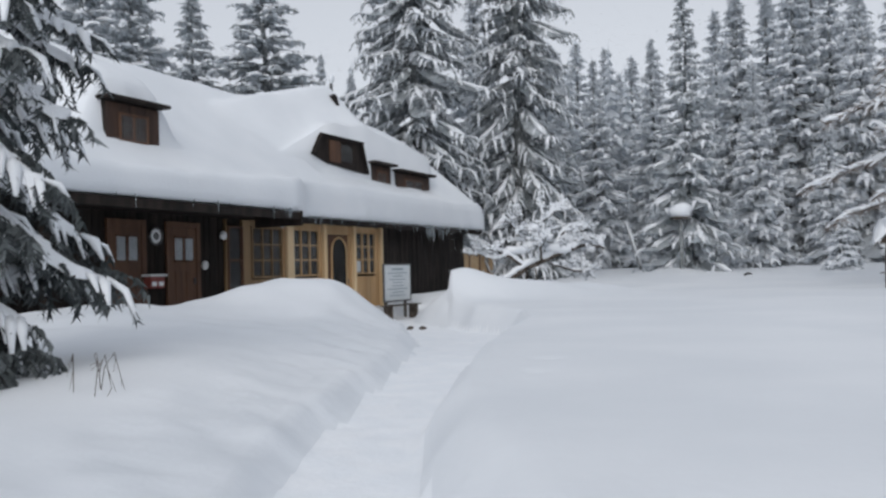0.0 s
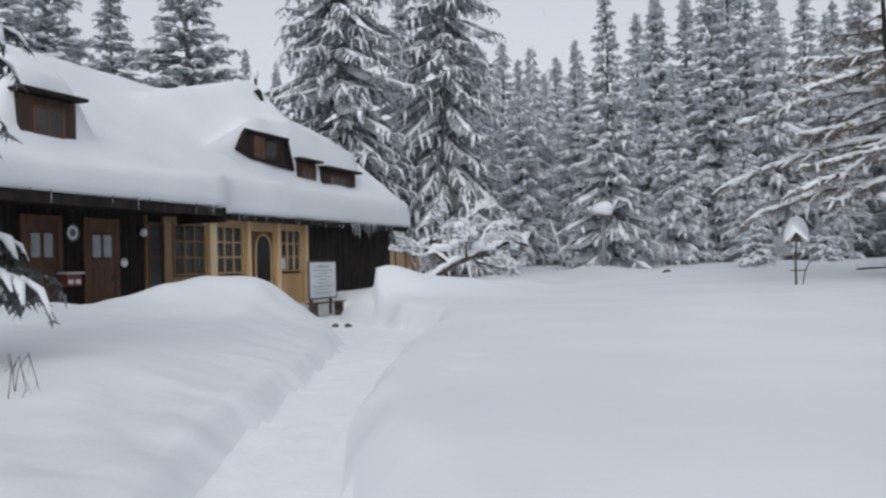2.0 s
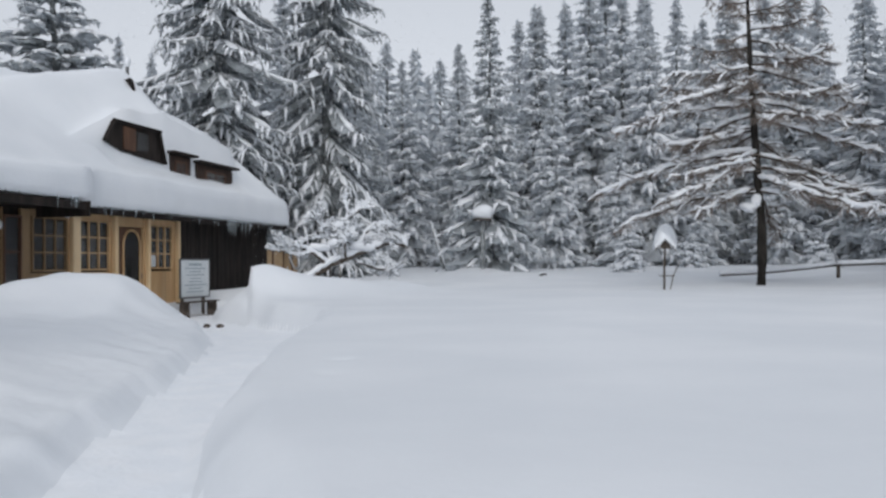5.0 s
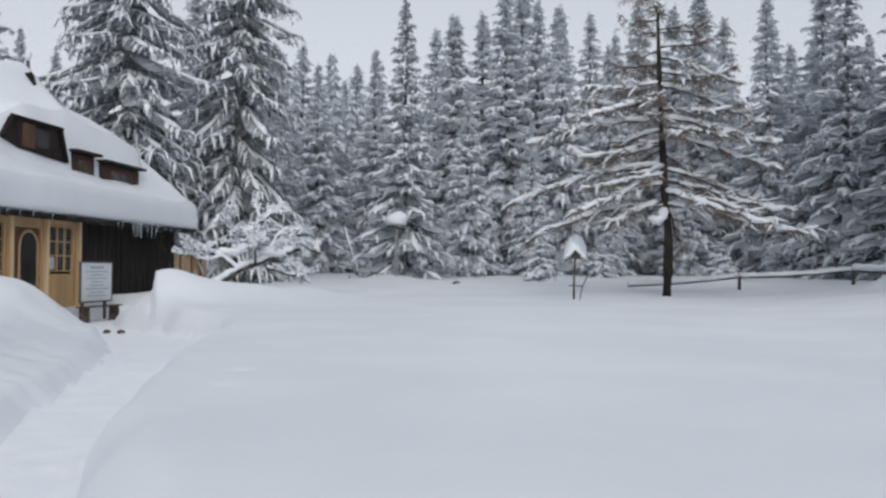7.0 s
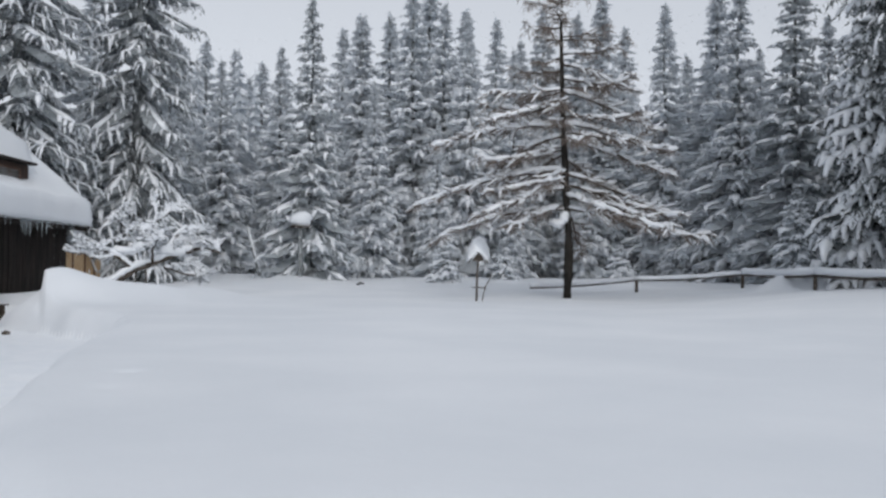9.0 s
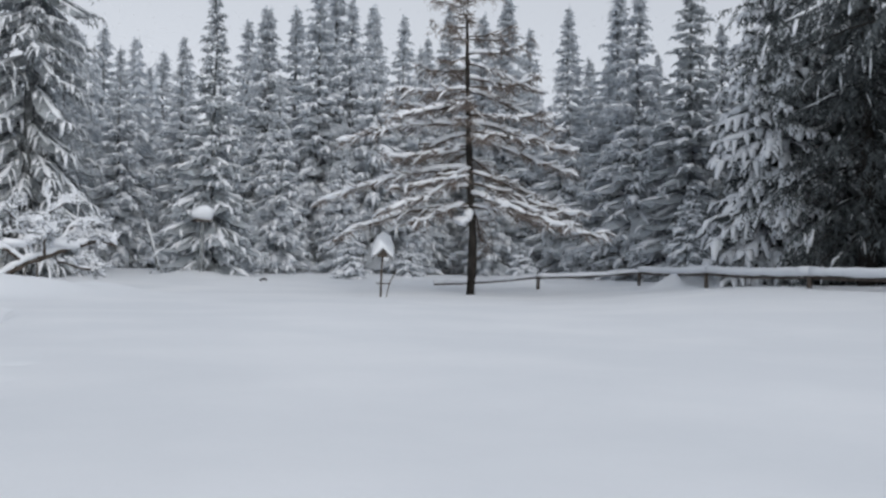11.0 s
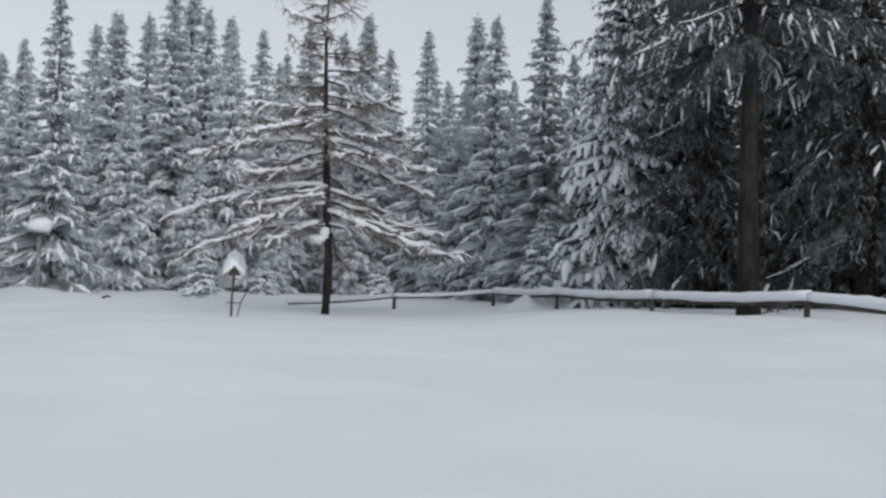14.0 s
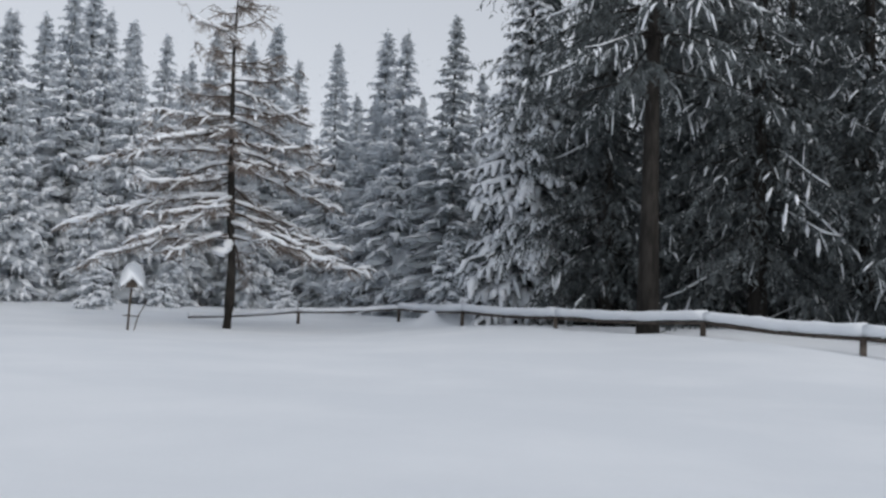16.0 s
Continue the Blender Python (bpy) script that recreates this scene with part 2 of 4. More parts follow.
def ground(x, y):
    d = math.hypot(x, y)
    az = math.degrees(math.atan2(x, y))
    z = 0.74 + 0.80 * smooth(33, 60, d) * (1 - smooth(38, 52, az)) + 0.62 * smooth(36, 52, az) * smooth(14, 31, d) + 0.25 * smooth(48, 66, az) * smooth(12, 24, d) * (1 - smooth(66, 76, az))
    z += 0.5 * smooth(60, 200, d)
    for mx, my, h, sx, sy, turn in MOUNDS:
        c, s = math.cos(radians(turn)), math.sin(radians(turn))
        u, v = (x - mx) * c + (y - my) * s, -(x - mx) * s + (y - my) * c
        q = (u / sx) ** 2 + (v / sy) ** 2
        if q < 12:
            z += h * math.exp(-q)
    z += 0.07 * noise.noise((x * 0.16, y * 0.16, 3.0)) + (0.035 if x < 0 else 0.012) * noise.noise((x * 0.7, y * 0.7, 7.0)) * smooth(60, 20, d)
    if -9 < x < -1 and 11 < y < 24:
        z += 0.07 * noise.noise((x * 1.5, y * 1.1, 11.0)) * smooth(-9, -8, x) * smooth(-1, -2, x) * smooth(11, 14, y) * smooth(24, 22, y)
    if y < 36 and abs(x) < 8:
        e = trodden(x, y)
        if e < 2.4:
            left = x < -0.25 + 0.03 * max(0.0, y - 12)
            slope = (0.45 * smooth(0.0, 0.3, e) + 0.55 * smooth(0.0, 1.9, trench(x, y))) if left else 1 - (1 - min(1.0, max(0.0, e / (0.42 + 0.1 * smooth(18, 24, y))))) ** 2.2
            floor = 0.30 * smooth(25, 13, y) * smooth(-1, 3, y) + 0.02 * noise.noise((x * 3, y * 3, 9.0)) + 0.012 * noise.noise((x * 8, y * 8, 4.0))
            z = floor + (z - floor) * slope
            z += (0.06 * noise.noise((x * 2.2, y * 1.6, 2.0)) + 0.025 * noise.noise((x * 5.5, y * 5.5, 6.0))) * smooth(2.0, 0.6, e) * smooth(0.0, 0.3, e) * (1.0 if left else 0.12)
    return z


def build_ground():
    s = Shape()
    xs = list(np.r_[np.arange(-9, -2.5, 0.14), np.arange(-2.5, 2.5, 0.08), np.arange(2.5, 9.01, 0.14)])
    inner = len(xs)
    step, x = 0.16, xs[-1]
    while x < 900:
        step *= 1.10
        x += step
        xs.append(x)
    xs = [-v for v in reversed(xs[inner:])] + xs
    ys = list(np.r_[np.arange(-2, 4, 0.16), np.arange(4, 14, 0.1), np.arange(14, 34, 0.16)])
    step, y = 0.18, ys[-1]
    while y < 900:
        step *= 1.10
        y += step
        ys.append(y)
    step, y, low = 0.2, -2.0, []
    while y > -700:
        step *= 1.25
        y -= step
        low.append(y)
    ys = low[::-1] + ys
    nx = len(xs)
    s.v = [(x, y, ground(x, y)) for y in ys for x in xs]
    s.f = [(j * nx + i, j * nx + i + 1, (j + 1) * nx + i + 1, (j + 1) * nx + i) for j in range(len(ys) - 1) for i in range(nx - 1)]
    sheet = part("ground", s, SNOW, smooth=True)
    sheet.data.materials.append(PATH_SNOW)
    for face in sheet.data.polygons:
        c = face.center
        if abs(c.x) < 4 and -12 < c.y < 34 and trodden(c.x, c.y) < 0.03:
            face.material_index = 1
    return tagged(sheet, "deep untouched snow field with a dug footpath", "snow", kind="structure")


build_ground()

# ---------- the mountain hut: local x along the front, y into the house ----------
HUT = pose(-4.2, 27.7, 0, 0, 0, 64.5)
hut = thing("mountain_hut", "long dark timber mountain hut under deep snow", "house")
hut.matrix_world = HUT
LEFT, RIGHT, WALL = -15.0, 13.6, 0.8


def log_walls():
    for a, b, y0 in ((LEFT, -3.15, WALL), (6.0, RIGHT, WALL)):
        u = a
        rng = random.Random(int(a * 10))
        while u < b - 0.05:
            w = min(rng.uniform(0.17, 0.24), b - u)
            box("plank", DARKWOOD, hut, u + 0.006, u + w - 0.006, y0 - rng.uniform(0.02, 0.04), y0, 0.15, 3.5, 0.006)
            u += w
    box("wall", DARKWOOD, hut, LEFT, RIGHT, WALL + 0.003, WALL + 0.16, 0.0, 3.55, 0.0, "dark tarred timber front wall")
    box("wall", DARKWOOD, hut, LEFT, RIGHT, 7.4, 7.6, 0.0, 3.55, 0.0)
    box("wall", DARKWOOD, hut, LEFT, LEFT + 0.2, WALL + 0.16, 7.4, 0.0, 3.55, 0.0)
    end = Shape()
    end.quad((RIGHT - 0.2, WALL + 0.17, 0), (RIGHT - 0.2, 7.4, 0), (RIGHT - 0.2, 7.4, 3.6), (RIGHT - 0.2, 4.1, 7.0), (RIGHT - 0.2, WALL + 0.17, 3.6))
    end.quad((RIGHT - 0.01, WALL + 0.17, 0), (RIGHT - 0.01, 7.4, 0), (RIGHT - 0.01, 7.4, 3.6), (RIGHT - 0.01, 4.1, 7.0), (RIGHT - 0.01, WALL + 0.17, 3.6))
    part("gable_wall", end, DARKWOOD, hut)
    box("eave_board", DARKWOOD, hut, LEFT, -2.5, -1.46, -1.40, 3.22, 3.44, 0.01)
    box("eave_board", DARKWOOD, hut, -2.45, RIGHT + 0.3, 0.02, 0.07, 3.28, 3.47, 0.01)
    box("soffit", DARKWOOD, hut, LEFT, -2.5, -1.40, WALL, 3.36, 3.44, 0.005)
    box("soffit", DARKWOOD, hut, -2.5, RIGHT + 0.3, 0.07, WALL, 3.38, 3.46, 0.005)
    box("roof_end_board", DARKWOOD, hut, -2.55, -2.47, -1.52, 0.1, 3.05, 3.46, 0.01)
    for u in (-14.2, -11.0):
        box("porch_post", DARKWOOD, hut, u, u + 0.16, -1.3, -1.14, 0.2, 3.34, 0.015)
    for y0, y1, z0, z1 in ((0.0, 4.1, 3.5, 7.2), (8.0, 4.1, 3.5, 7.2)):
        r = Shape()
        r.quad((LEFT, y0, z0), (RIGHT + 0.4, y0, z0), (RIGHT + 0.4, y1, z1), (LEFT, y1, z1))
        r.quad((LEFT, y0, z0 - 0.14), (RIGHT + 0.4, y0, z0 - 0.14), (RIGHT + 0.4, y1, z1 - 0.14), (LEFT, y1, z1 - 0.14))
        r.quad((RIGHT + 0.4, y0, z0 - 0.14), (RIGHT + 0.4, y0, z0), (RIGHT + 0.4, y1, z1), (RIGHT + 0.4, y1, z1 - 0.14))
        part("roof_slope", r, DARKWOOD, hut)
    box("floor_slab", GREYWOOD, hut, LEFT + 0.2, RIGHT - 0.2, WALL + 0.17, 7.4, 0.05, 0.3, 0.0)
    box("ceiling_slab", DARKWOOD, hut, LEFT + 0.2, RIGHT - 0.2, WALL + 0.17, 7.4, 3.3, 3.4, 0.0)


def framed_window(u0, u1, z0, z1, cols, rows, wood, y=WALL - 0.10, name="window", curtain=False, border=0.085, bar=0.022):
    w = part(name, Shape().box(u0 - border, u0, y - 0.05, y + 0.05, z0 - border, z1 + border, 0.01)
             .box(u1, u1 + border, y - 0.05, y + 0.05, z0 - border, z1 + border, 0.01)
             .box(u0, u1, y - 0.05, y + 0.05, z1, z1 + border, 0.01)
             .box(u0, u1, y - 0.05, y + 0.05, z0 - border, z0, 0.01), wood, hut)
    # a black sheet close behind the glass, painted as the dark room
    box("backing", ROOM_SHADE, w, u0, u1, y + 0.055, y + 0.07, z0, z1, 0.0)
    du, dz = (u1 - u0) / cols, (z1 - z0) / rows
    for i in range(1, cols):
        box("glazing_bar", wood, w, u0 + i * du - bar, u0 + i * du + bar, y - 0.04, y + 0.02, z0, z1, 0.006)
    for j in range(1, rows):
        box("glazing_bar", wood, w, u0, u1, y - 0.034, y + 0.016, z0 + j * dz - bar, z0 + j * dz + bar, 0.006)
    for i in range(cols):
        for j in range(rows):
            g = box("pane", GLASS, w, u0 + i * du + bar, u0 + (i + 1) * du - bar, y + 0.022, y + 0.028, z0 + j * dz + bar, z0 + (j + 1) * dz - bar, 0.0)
            g.visible_shadow = False
            if curtain:
                box("curtain", CURTAIN, w, u0 + i * du + bar, u0 + (i + 1) * du - bar, y + 0.036, y + 0.05, z0 + j * dz + bar, z0 + (j + 1) * dz - bar, 0.0)
    return w


def porch():
    """The honey-coloured glazed front of the entrance."""
    y = WALL - 0.06
    for a, b in ((-0.42, 0.02), (1.64, 2.16), (3.56, 3.92), (5.40, 5.72)):
        box("wall_panel", PINE, hut, a + 0.004, b - 0.004, y - 0.05, y + 0.05, 0.35, 3.32, 0.008)
    # the left panels get the pine with the overhang's shade in its colour
    for a, b, top in ((-3.12, -3.055, 3.32), (-2.365, -1.985, 3.32), (-3.05, -2.37, 1.14)):
        box("wall_panel", SHADED_PINE, hut, a + 0.004, b - 0.004, y - 0.05, y + 0.05, 0.35, top, 0.008)
    for a, b in ((-1.98, -0.42), (0.02, 1.64), (3.92, 5.40)):
        wood = SHADED_PINE if a < 0 else PINE
        n = max(3, int((b - a) / 0.3))
        for i in range(n):
            box("wall_panel", wood, hut, a + (b - a) * i / n + 0.004, a + (b - a) * (i + 1) / n - 0.004, y - 0.04, y + 0.05, 0.35, 1.56, 0.008)
        box("lintel", wood, hut, a, b, y - 0.045, y + 0.05, 3.16, 3.34, 0.01)
    box("lintel", PINE, hut, 2.16, 3.56, y - 0.045, y + 0.05, 3.02, 3.34, 0.01)
    for u, wide in ((-0.36, 0.36), (1.73, 0.17), (3.64, 0.14), (5.57, 0.14)):
        box("post", POST_PINE, hut, u, u + wide, y - 0.22, y - 0.052, 0.3, 3.36, 0.025, "planed honey-coloured timber post")
    framed_window(-1.90, -0.50, 1.66, 3.09, 3, 3, SHADED_PINE, border=0.06)
    framed_window(0.08, 1.58, 1.67, 3.10, 3, 3, PINE, border=0.05)
    framed_window(3.98, 5.34, 1.69, 3.10, 3, 3, PINE, border=0.05)
    framed_window(-3.0, -2.42, 1.2, 3.08, 1, 2, BROWN, border=0.05)
    door = part("entrance_door", Shape().box(2.2, 3.52, y + 0.0, y + 0.05, 0.38, 3.0, 0.01), BROWN, hut, "brown door with an arched pane")
    arch = Shape()
    ring = [(2.46, 1.2), (3.38, 1.2)] + [(2.92 + 0.46 * math.cos(a), 2.42 + 0.48 * math.sin(a)) for a in np.linspace(0, math.pi, 12)]
    arch.quad(*[(u, y - 0.012, z) for u, z in ring])
    back = Shape()
    back.quad(*[(u, y - 0.004, z) for u, z in ring])
    # the arched pane gets the same painted darkness behind it
    part("backing", back, ROOM_SHADE, door)
    part("arched_pane", arch, GLASS, door).visible_shadow = False
    frame_pts = [(2.44, y - 0.02, 1.15), (2.44, y - 0.02, 2.42)] + [(2.92 - 0.48 * math.cos(a), y - 0.02, 2.42 + 0.50 * math.sin(a)) for a in np.linspace(0, math.pi, 12)] + [(3.40, y - 0.02, 1.15)]
    part("arch_moulding", Shape().tube(frame_pts, [0.04] * len(frame_pts), 6), PINE, door)
    box("handle", TIN, door, 3.44, 3.47, y - 0.06, y - 0.0, 1.32, 1.5, 0.006)
    n1 = box("paper_notice", WHITE, None, 3.93, 4.19, y - 0.118, y - 0.106, 1.72, 2.10, 0.0)
    n1.matrix_world = HUT
    tagged(n1, "white paper notice pinned to the porch post", "notice")
    for k in range(5):
        box("print_bar", PRINT, n1, 3.97, 3.97 + 0.18 - 0.03 * (k % 2), y - 0.122, y - 0.119, 1.78 + 0.06 * k, 1.80 + 0.06 * k, 0.0)


def plank_door(u0, u1):
    y = WALL - 0.06
    d = part("door", Shape().box(u0, u1, y - 0.03, y + 0.02, 0.4, 3.0, 0.01), BROWN, hut, "brown stained door with two curtained panes")
    for a, b in ((u0 - 0.16, u0), (u1, u1 + 0.16)):
        box("door_frame", BROWN, d, a, b, y - 0.06, y + 0.03, 0.4, 3.16, 0.012)
    box("door_frame", BROWN, d, u0, u1, y - 0.06, y + 0.03, 3.0, 3.16, 0.012)
    m = (u0 + u1) / 2
    for a, b in ((u0 + 0.16, m - 0.07), (m + 0.07, u1 - 0.16)):
        box("curtain", CURTAIN, d, a, b, y - 0.05, y - 0.036, 2.14, 2.72, 0.0)
        p = box("pane", GLASS, d, a, b, y - 0.062, y - 0.056, 2.14, 2.72, 0.0)
        p.visible_shadow = False
        for z0, z1 in ((2.08, 2.14), (2.72, 2.78)):
            box("pane_moulding", BROWN, d, a - 0.03, b + 0.03, y - 0.07, y - 0.03, z0, z1, 0.008)
        box("door_panel", BROWN, d, a, b, y - 0.05, y - 0.03, 0.95, 1.85, 0.02)
    box("handle", TIN, d, u1 - 0.12, u1 - 0.09, y - 0.09, y - 0.03, 1.5, 1.66, 0.006)


def dormer(u0, u1, y, z0, z1, cols, mat=DARKBROWN, slant=0.0):
    """A dark boxed dormer with its small window; y is its face."""
    d = part("dormer", Shape().box(u0, u1, y, y + 2.2, z0, z1, 0.02), DARKWOOD, hut, "dark timber dormer with a small window")
    n = max(3, int((u1 - u0) / 0.22))
    for i in range(n):
        a = u0 + (u1 - u0) * i / n
        b = u0 + (u1 - u0) * (i + 1) / n
        box("board", mat, d, a + 0.005, b - 0.005, y - 0.03, y - 0.003, z0, z1 - 0.05, 0.005)
    m, w = (u0 + u1) / 2, (u1 - u0) * 0.28
    wz0, wz1 = z0 + (z1 - z0) * 0.25, z1 - (z1 - z0) * 0.2
    fr = part("window_frame", Shape().box(m - w, m - w + 0.07, y - 0.06, y - 0.032, wz0, wz1, 0.006).box(m + w - 0.07, m + w, y - 0.06, y - 0.032, wz0, wz1, 0.006)
              .box(m - w + 0.07, m + w - 0.07, y - 0.06, y - 0.032, wz1 - 0.07, wz1, 0.006).box(m - w + 0.07, m + w - 0.07, y - 0.06, y - 0.032, wz0, wz0 + 0.07, 0.006)
              .box(m - 0.03, m + 0.03, y - 0.055, y - 0.034, wz0 + 0.07, wz1 - 0.07, 0.004), BROWN, d)
    for a, b in ((m - w + 0.07, m - 0.03), (m + 0.03, m + w - 0.07)):
        box("pane", GLASS, fr, a, b, y - 0.040, y - 0.034, wz0 + 0.07, wz1 - 0.07, 0.0).visible_shadow = False
    roof = Shape()
    roof.box(u0 - 0.14, u1 + 0.16, y - 0.30, y + 1.6, z1, z1 + 0.09, 0.02)
    part("dormer_roof", roof, DARKWOOD, d)
    return d


def tented_dormer(u0, u1, y, z0, z1):
    """The wide dormer whose face narrows upwards."""
    s = Shape()
    in0, in1 = u0 + 0.55, u1 - 0.42
    face = [(u0, z0 + 0.25), (u0 + 1.0, z0), (u1, z0 - 0.15), (in1, z1), (in0, z1)]
    s.quad(*[(u, y, z) for u, z in face])
    s.quad(*[(u, y + 2, z) for u, z in reversed(face)])
    for (ua, za), (ub, zb) in zip(face, face[1:] + face[:1]):
        s.quad((ua, y, za), (ua, y + 2, za), (ub, y + 2, zb), (ub, y, zb))
    d = part("wide_dormer", s, DARKWOOD, hut, "wide dark dormer with slanting sides")
    box("window_board", BROWN, d, u0 + 1.05, u0 + 1.75, y - 0.05, y - 0.003, z0 + 0.08, z1 - 0.12, 0.01, "pale brown shutter board")
    box("pane", GLASS, d, u0 + 1.8, u0 + 2.5, y - 0.035, y - 0.005, z0 + 0.15, z1 - 0.2, 0.0)
    for a, b in (((u0, z0 + 0.25), (in0, z1)), ((u1, z0 - 0.15), (in1, z1)), ((in0 - 0.1, z1), (in1 + 0.1, z1))):
        part("barge_board", Shape().tube([(a[0], y - 0.06, a[1]), (b[0], y - 0.06, b[1])], [0.07, 0.07], 4), DARKWOOD, d)


log_walls()
porch()
plank_door(-7.34, -6.37)
plank_door(-5.33, -4.35)
dormer(-8.15, -6.45, 0.0, 4.6, 5.86, 2)
tented_dormer(1.75, 5.35, 0.95, 5.5, 6.46)
dormer(5.75, 7.2, 0.98, 4.7, 5.80, 2)
dormer(7.6, 10.5, 0.92, 4.6, 5.66, 2)
box("annex_wall", OCHRE, hut, 13.62, 17.4, 0.9, 4.5, 0.2, 2.5, 0.03, "ochre plastered low annex wall")
for k, u in enumerate((14.4, 15.6, 16.6)):
    box("annex_batten", BROWN, hut, u, u + 0.12, 0.86, 0.897, 0.2, 2.48, 0.01)
gable = Shape()
tip = [(4.67, 1.85, 8.37), (4.84, 1.85, 7.84), (5.11, 1.85, 7.71), (4.86, 1.85, 8.27)]
gable.quad(*tip)
gable.quad(*[(u + 0.3, y + 0.6, z) for u, y, z in tip])
for a, b in zip(tip, tip[1:] + tip[:1]):
    gable.quad(a, b, (b[0] + 0.3, b[1] + 0.6, b[2]), (a[0] + 0.3, a[1] + 0.6, a[2]))
part("gable_tip", gable, DARKWOOD, hut, "dark timber gable tip")


def roof_height(u, y):
    """Top of the snow on the roof."""
    wide = 1 - smooth(-7.0, 0.5, u)
    e = -1.5 * wide
    t = (y - e) / (4.1 - e)
    ridge = 8.50 - 0.01 * (u + 4) if u < 6 else 8.40 - 0.04 * (u - 6)
    low = 4.58 - 0.40 * wide
    if t <= 1:
        z = low + (ridge - low) * max(t, 0.0) ** (1.0 + 0.28 * wide)
    else:
        z = ridge - (y - 4.1) * 1.0
    z -= 0.25 * math.exp(-((y - 4.1) / 0.45) ** 2)
    # a scoop left by the wind in front of the dormers
    z -= 0.36 * math.exp(-((y - 0.85) / 0.45) ** 2) * smooth(1.2, 2.2, u) * (1 - smooth(10.0, 11.2, u))
    if y > 1.02:
        # wide dormer: a steep tent with a hip to the front
        tent = 9.0 - abs(u - 5.6) * (0.26 if u < 5.6 else 2.8) - max(0.0, 2.6 - y) * (1.15 + 0.06 * max(0.0, 5.0 - u)) - max(0.0, y - 4.6) * 1.4
        if -1.0 < u < 5.3:
            tent = max(tent, 7.0 - 0.5 * max(0.0, 3.0 - u))
        z = max(z, tent)
        # the pair of low dormers under one block of snow
        if 5.4 < u < 11.4:
            z = max(z, 7.95 - 0.10 * (u - 6) - max(0, 2.5 - y) * 0.62 - 1.2 * (1 - smooth(11.4, 10.6, u)) ** 2)
    if y > 0.08 and -8.6 < u < -5.9:
        side = min(u + 8.6, -5.9 - u)
        z = max(z, 6.62 + 0.42 * (y - 0.1) - 0.7 * (1 - smooth(0, 0.6, side)) - 0.3 * (1 - smooth(0.08, 0.5, y)))
    z += 0.09 * noise.noise((u * 0.5, y * 0.5, 4.0)) + 0.03 * noise.noise((u * 1.8, y * 1.8, 8.0))
    return z


def soften(col, times):
    col = col.copy()
    for _ in range(times):
        col[1:-1] = 0.25 * col[:-2] + 0.5 * col[1:-1] + 0.25 * col[2:]
    return col


def roof_snow():
    s = Shape()
    us = np.arange(LEFT - 0.3, RIGHT + 0.55, 0.13)
    edge = [-1.5 * (1 - smooth(-3.1, 0.3, u)) + 0.06 * noise.noise((u * 0.8, 0, 2.0)) for u in us]
    ys = [np.r_[np.linspace(e + 0.12, 4.4, 60), np.linspace(4.7, 8.2, 12)] for e in edge]
    tops = np.array([[max(3.6, roof_height(u, y)) for y in col] for u, col in zip(us, ys)])
    # wind rounds the drifts: soften along each column up to the dormer faces, then across
    for i, u in enumerate(us):
        cut = int(np.searchsorted(ys[i], 0.08 if u < -5 else 1.02))
        tops[i, :cut], tops[i, cut:] = soften(tops[i, :cut], 6), soften(tops[i, cut:], 8)
    for j in range(tops.shape[1]):
        tops[:, j] = soften(tops[:, j], 5)
    rows = []
    for i, u in enumerate(us):
        e, low = edge[i], tops[i, 0]
        wob = 0.05 * noise.noise((u * 1.5, 3.0, 0))
        col = [(u, e + 0.45, 3.50), (u, e + 0.10, 3.475 + wob * 0.3), (u, e - 0.05, 3.54), (u, e - 0.10, 3.70 + wob), (u, e - 0.11, 3.55 + 0.6 * (low - 3.55)), (u, e - 0.08, low - 0.14), (u, e + 0.0, low - 0.03)]
        col += [(u, y, z) for y, z in zip(ys[i], tops[i])]
        # round the snow off at the gable ends
        out = max(0.0, u - RIGHT + 0.1) + max(0.0, LEFT + 0.1 - u)
        rows.append([(float(a), float(b), float(c - out * out * 1.2 * (1 if c > 3.7 else 0))) for a, b, c in col])
    n = len(rows[0])
    s.v = [p for col in rows for p in col]
    s.f = [(i * n + j, (i + 1) * n + j, (i + 1) * n + j + 1, i * n + j + 1) for i in range(len(us) - 1) for j in range(n - 1)]
    # the end faces
    for i, flip in ((0, False), (len(us) - 1, True)):
        top = [rows[i][j] for j in range(n)]
        for a, b in zip(top, top[1:]):
            la, lb = (a[0], a[1], a[2] - 1.1), (b[0], b[1], b[2] - 1.1)
            s.quad(a, b, (lb[0], lb[1], max(lb[2], 3.45)), (la[0], la[1], max(la[2], 3.45)))
    ob = part("roof_snow", s, SNOW, smooth=True)
    ob.matrix_world = HUT
    tagged(ob, "thick smooth snow lying on the hut roof", "snow", kind="stuff")


roof_snow()


def icicles():
    rng = random.Random(4)
    spots = [(rng.uniform(-2.4, 13.4), -0.02) for _ in range(60)] + [(rng.uniform(8.2, 10.4), 0.0) for _ in range(13)] + [(rng.uniform(-14, -2.6), -1.5) for _ in range(14)]
    for u, y in spots:
        length = rng.uniform(0.08, 0.35) if not 8.2 < u < 10.4 else rng.uniform(0.2, 0.7)
        r = 0.012 + length * 0.03
        z = 3.52
        s = Shape().tube([(0, 0, 0), (0.003, 0, -length * 0.3), (-0.003, 0.002, -length * 0.7), (0, 0, -length)], [r, r * 0.8, r * 0.45, 0.003], 6)
        ob = part("icicle", s, ICE, smooth=True)
        ob.matrix_world = HUT @ pose(u, y, z)
        tagged(ob, "thin clear icicle hanging from the eave", "icicle", group="icicles along the eave")


icicles()


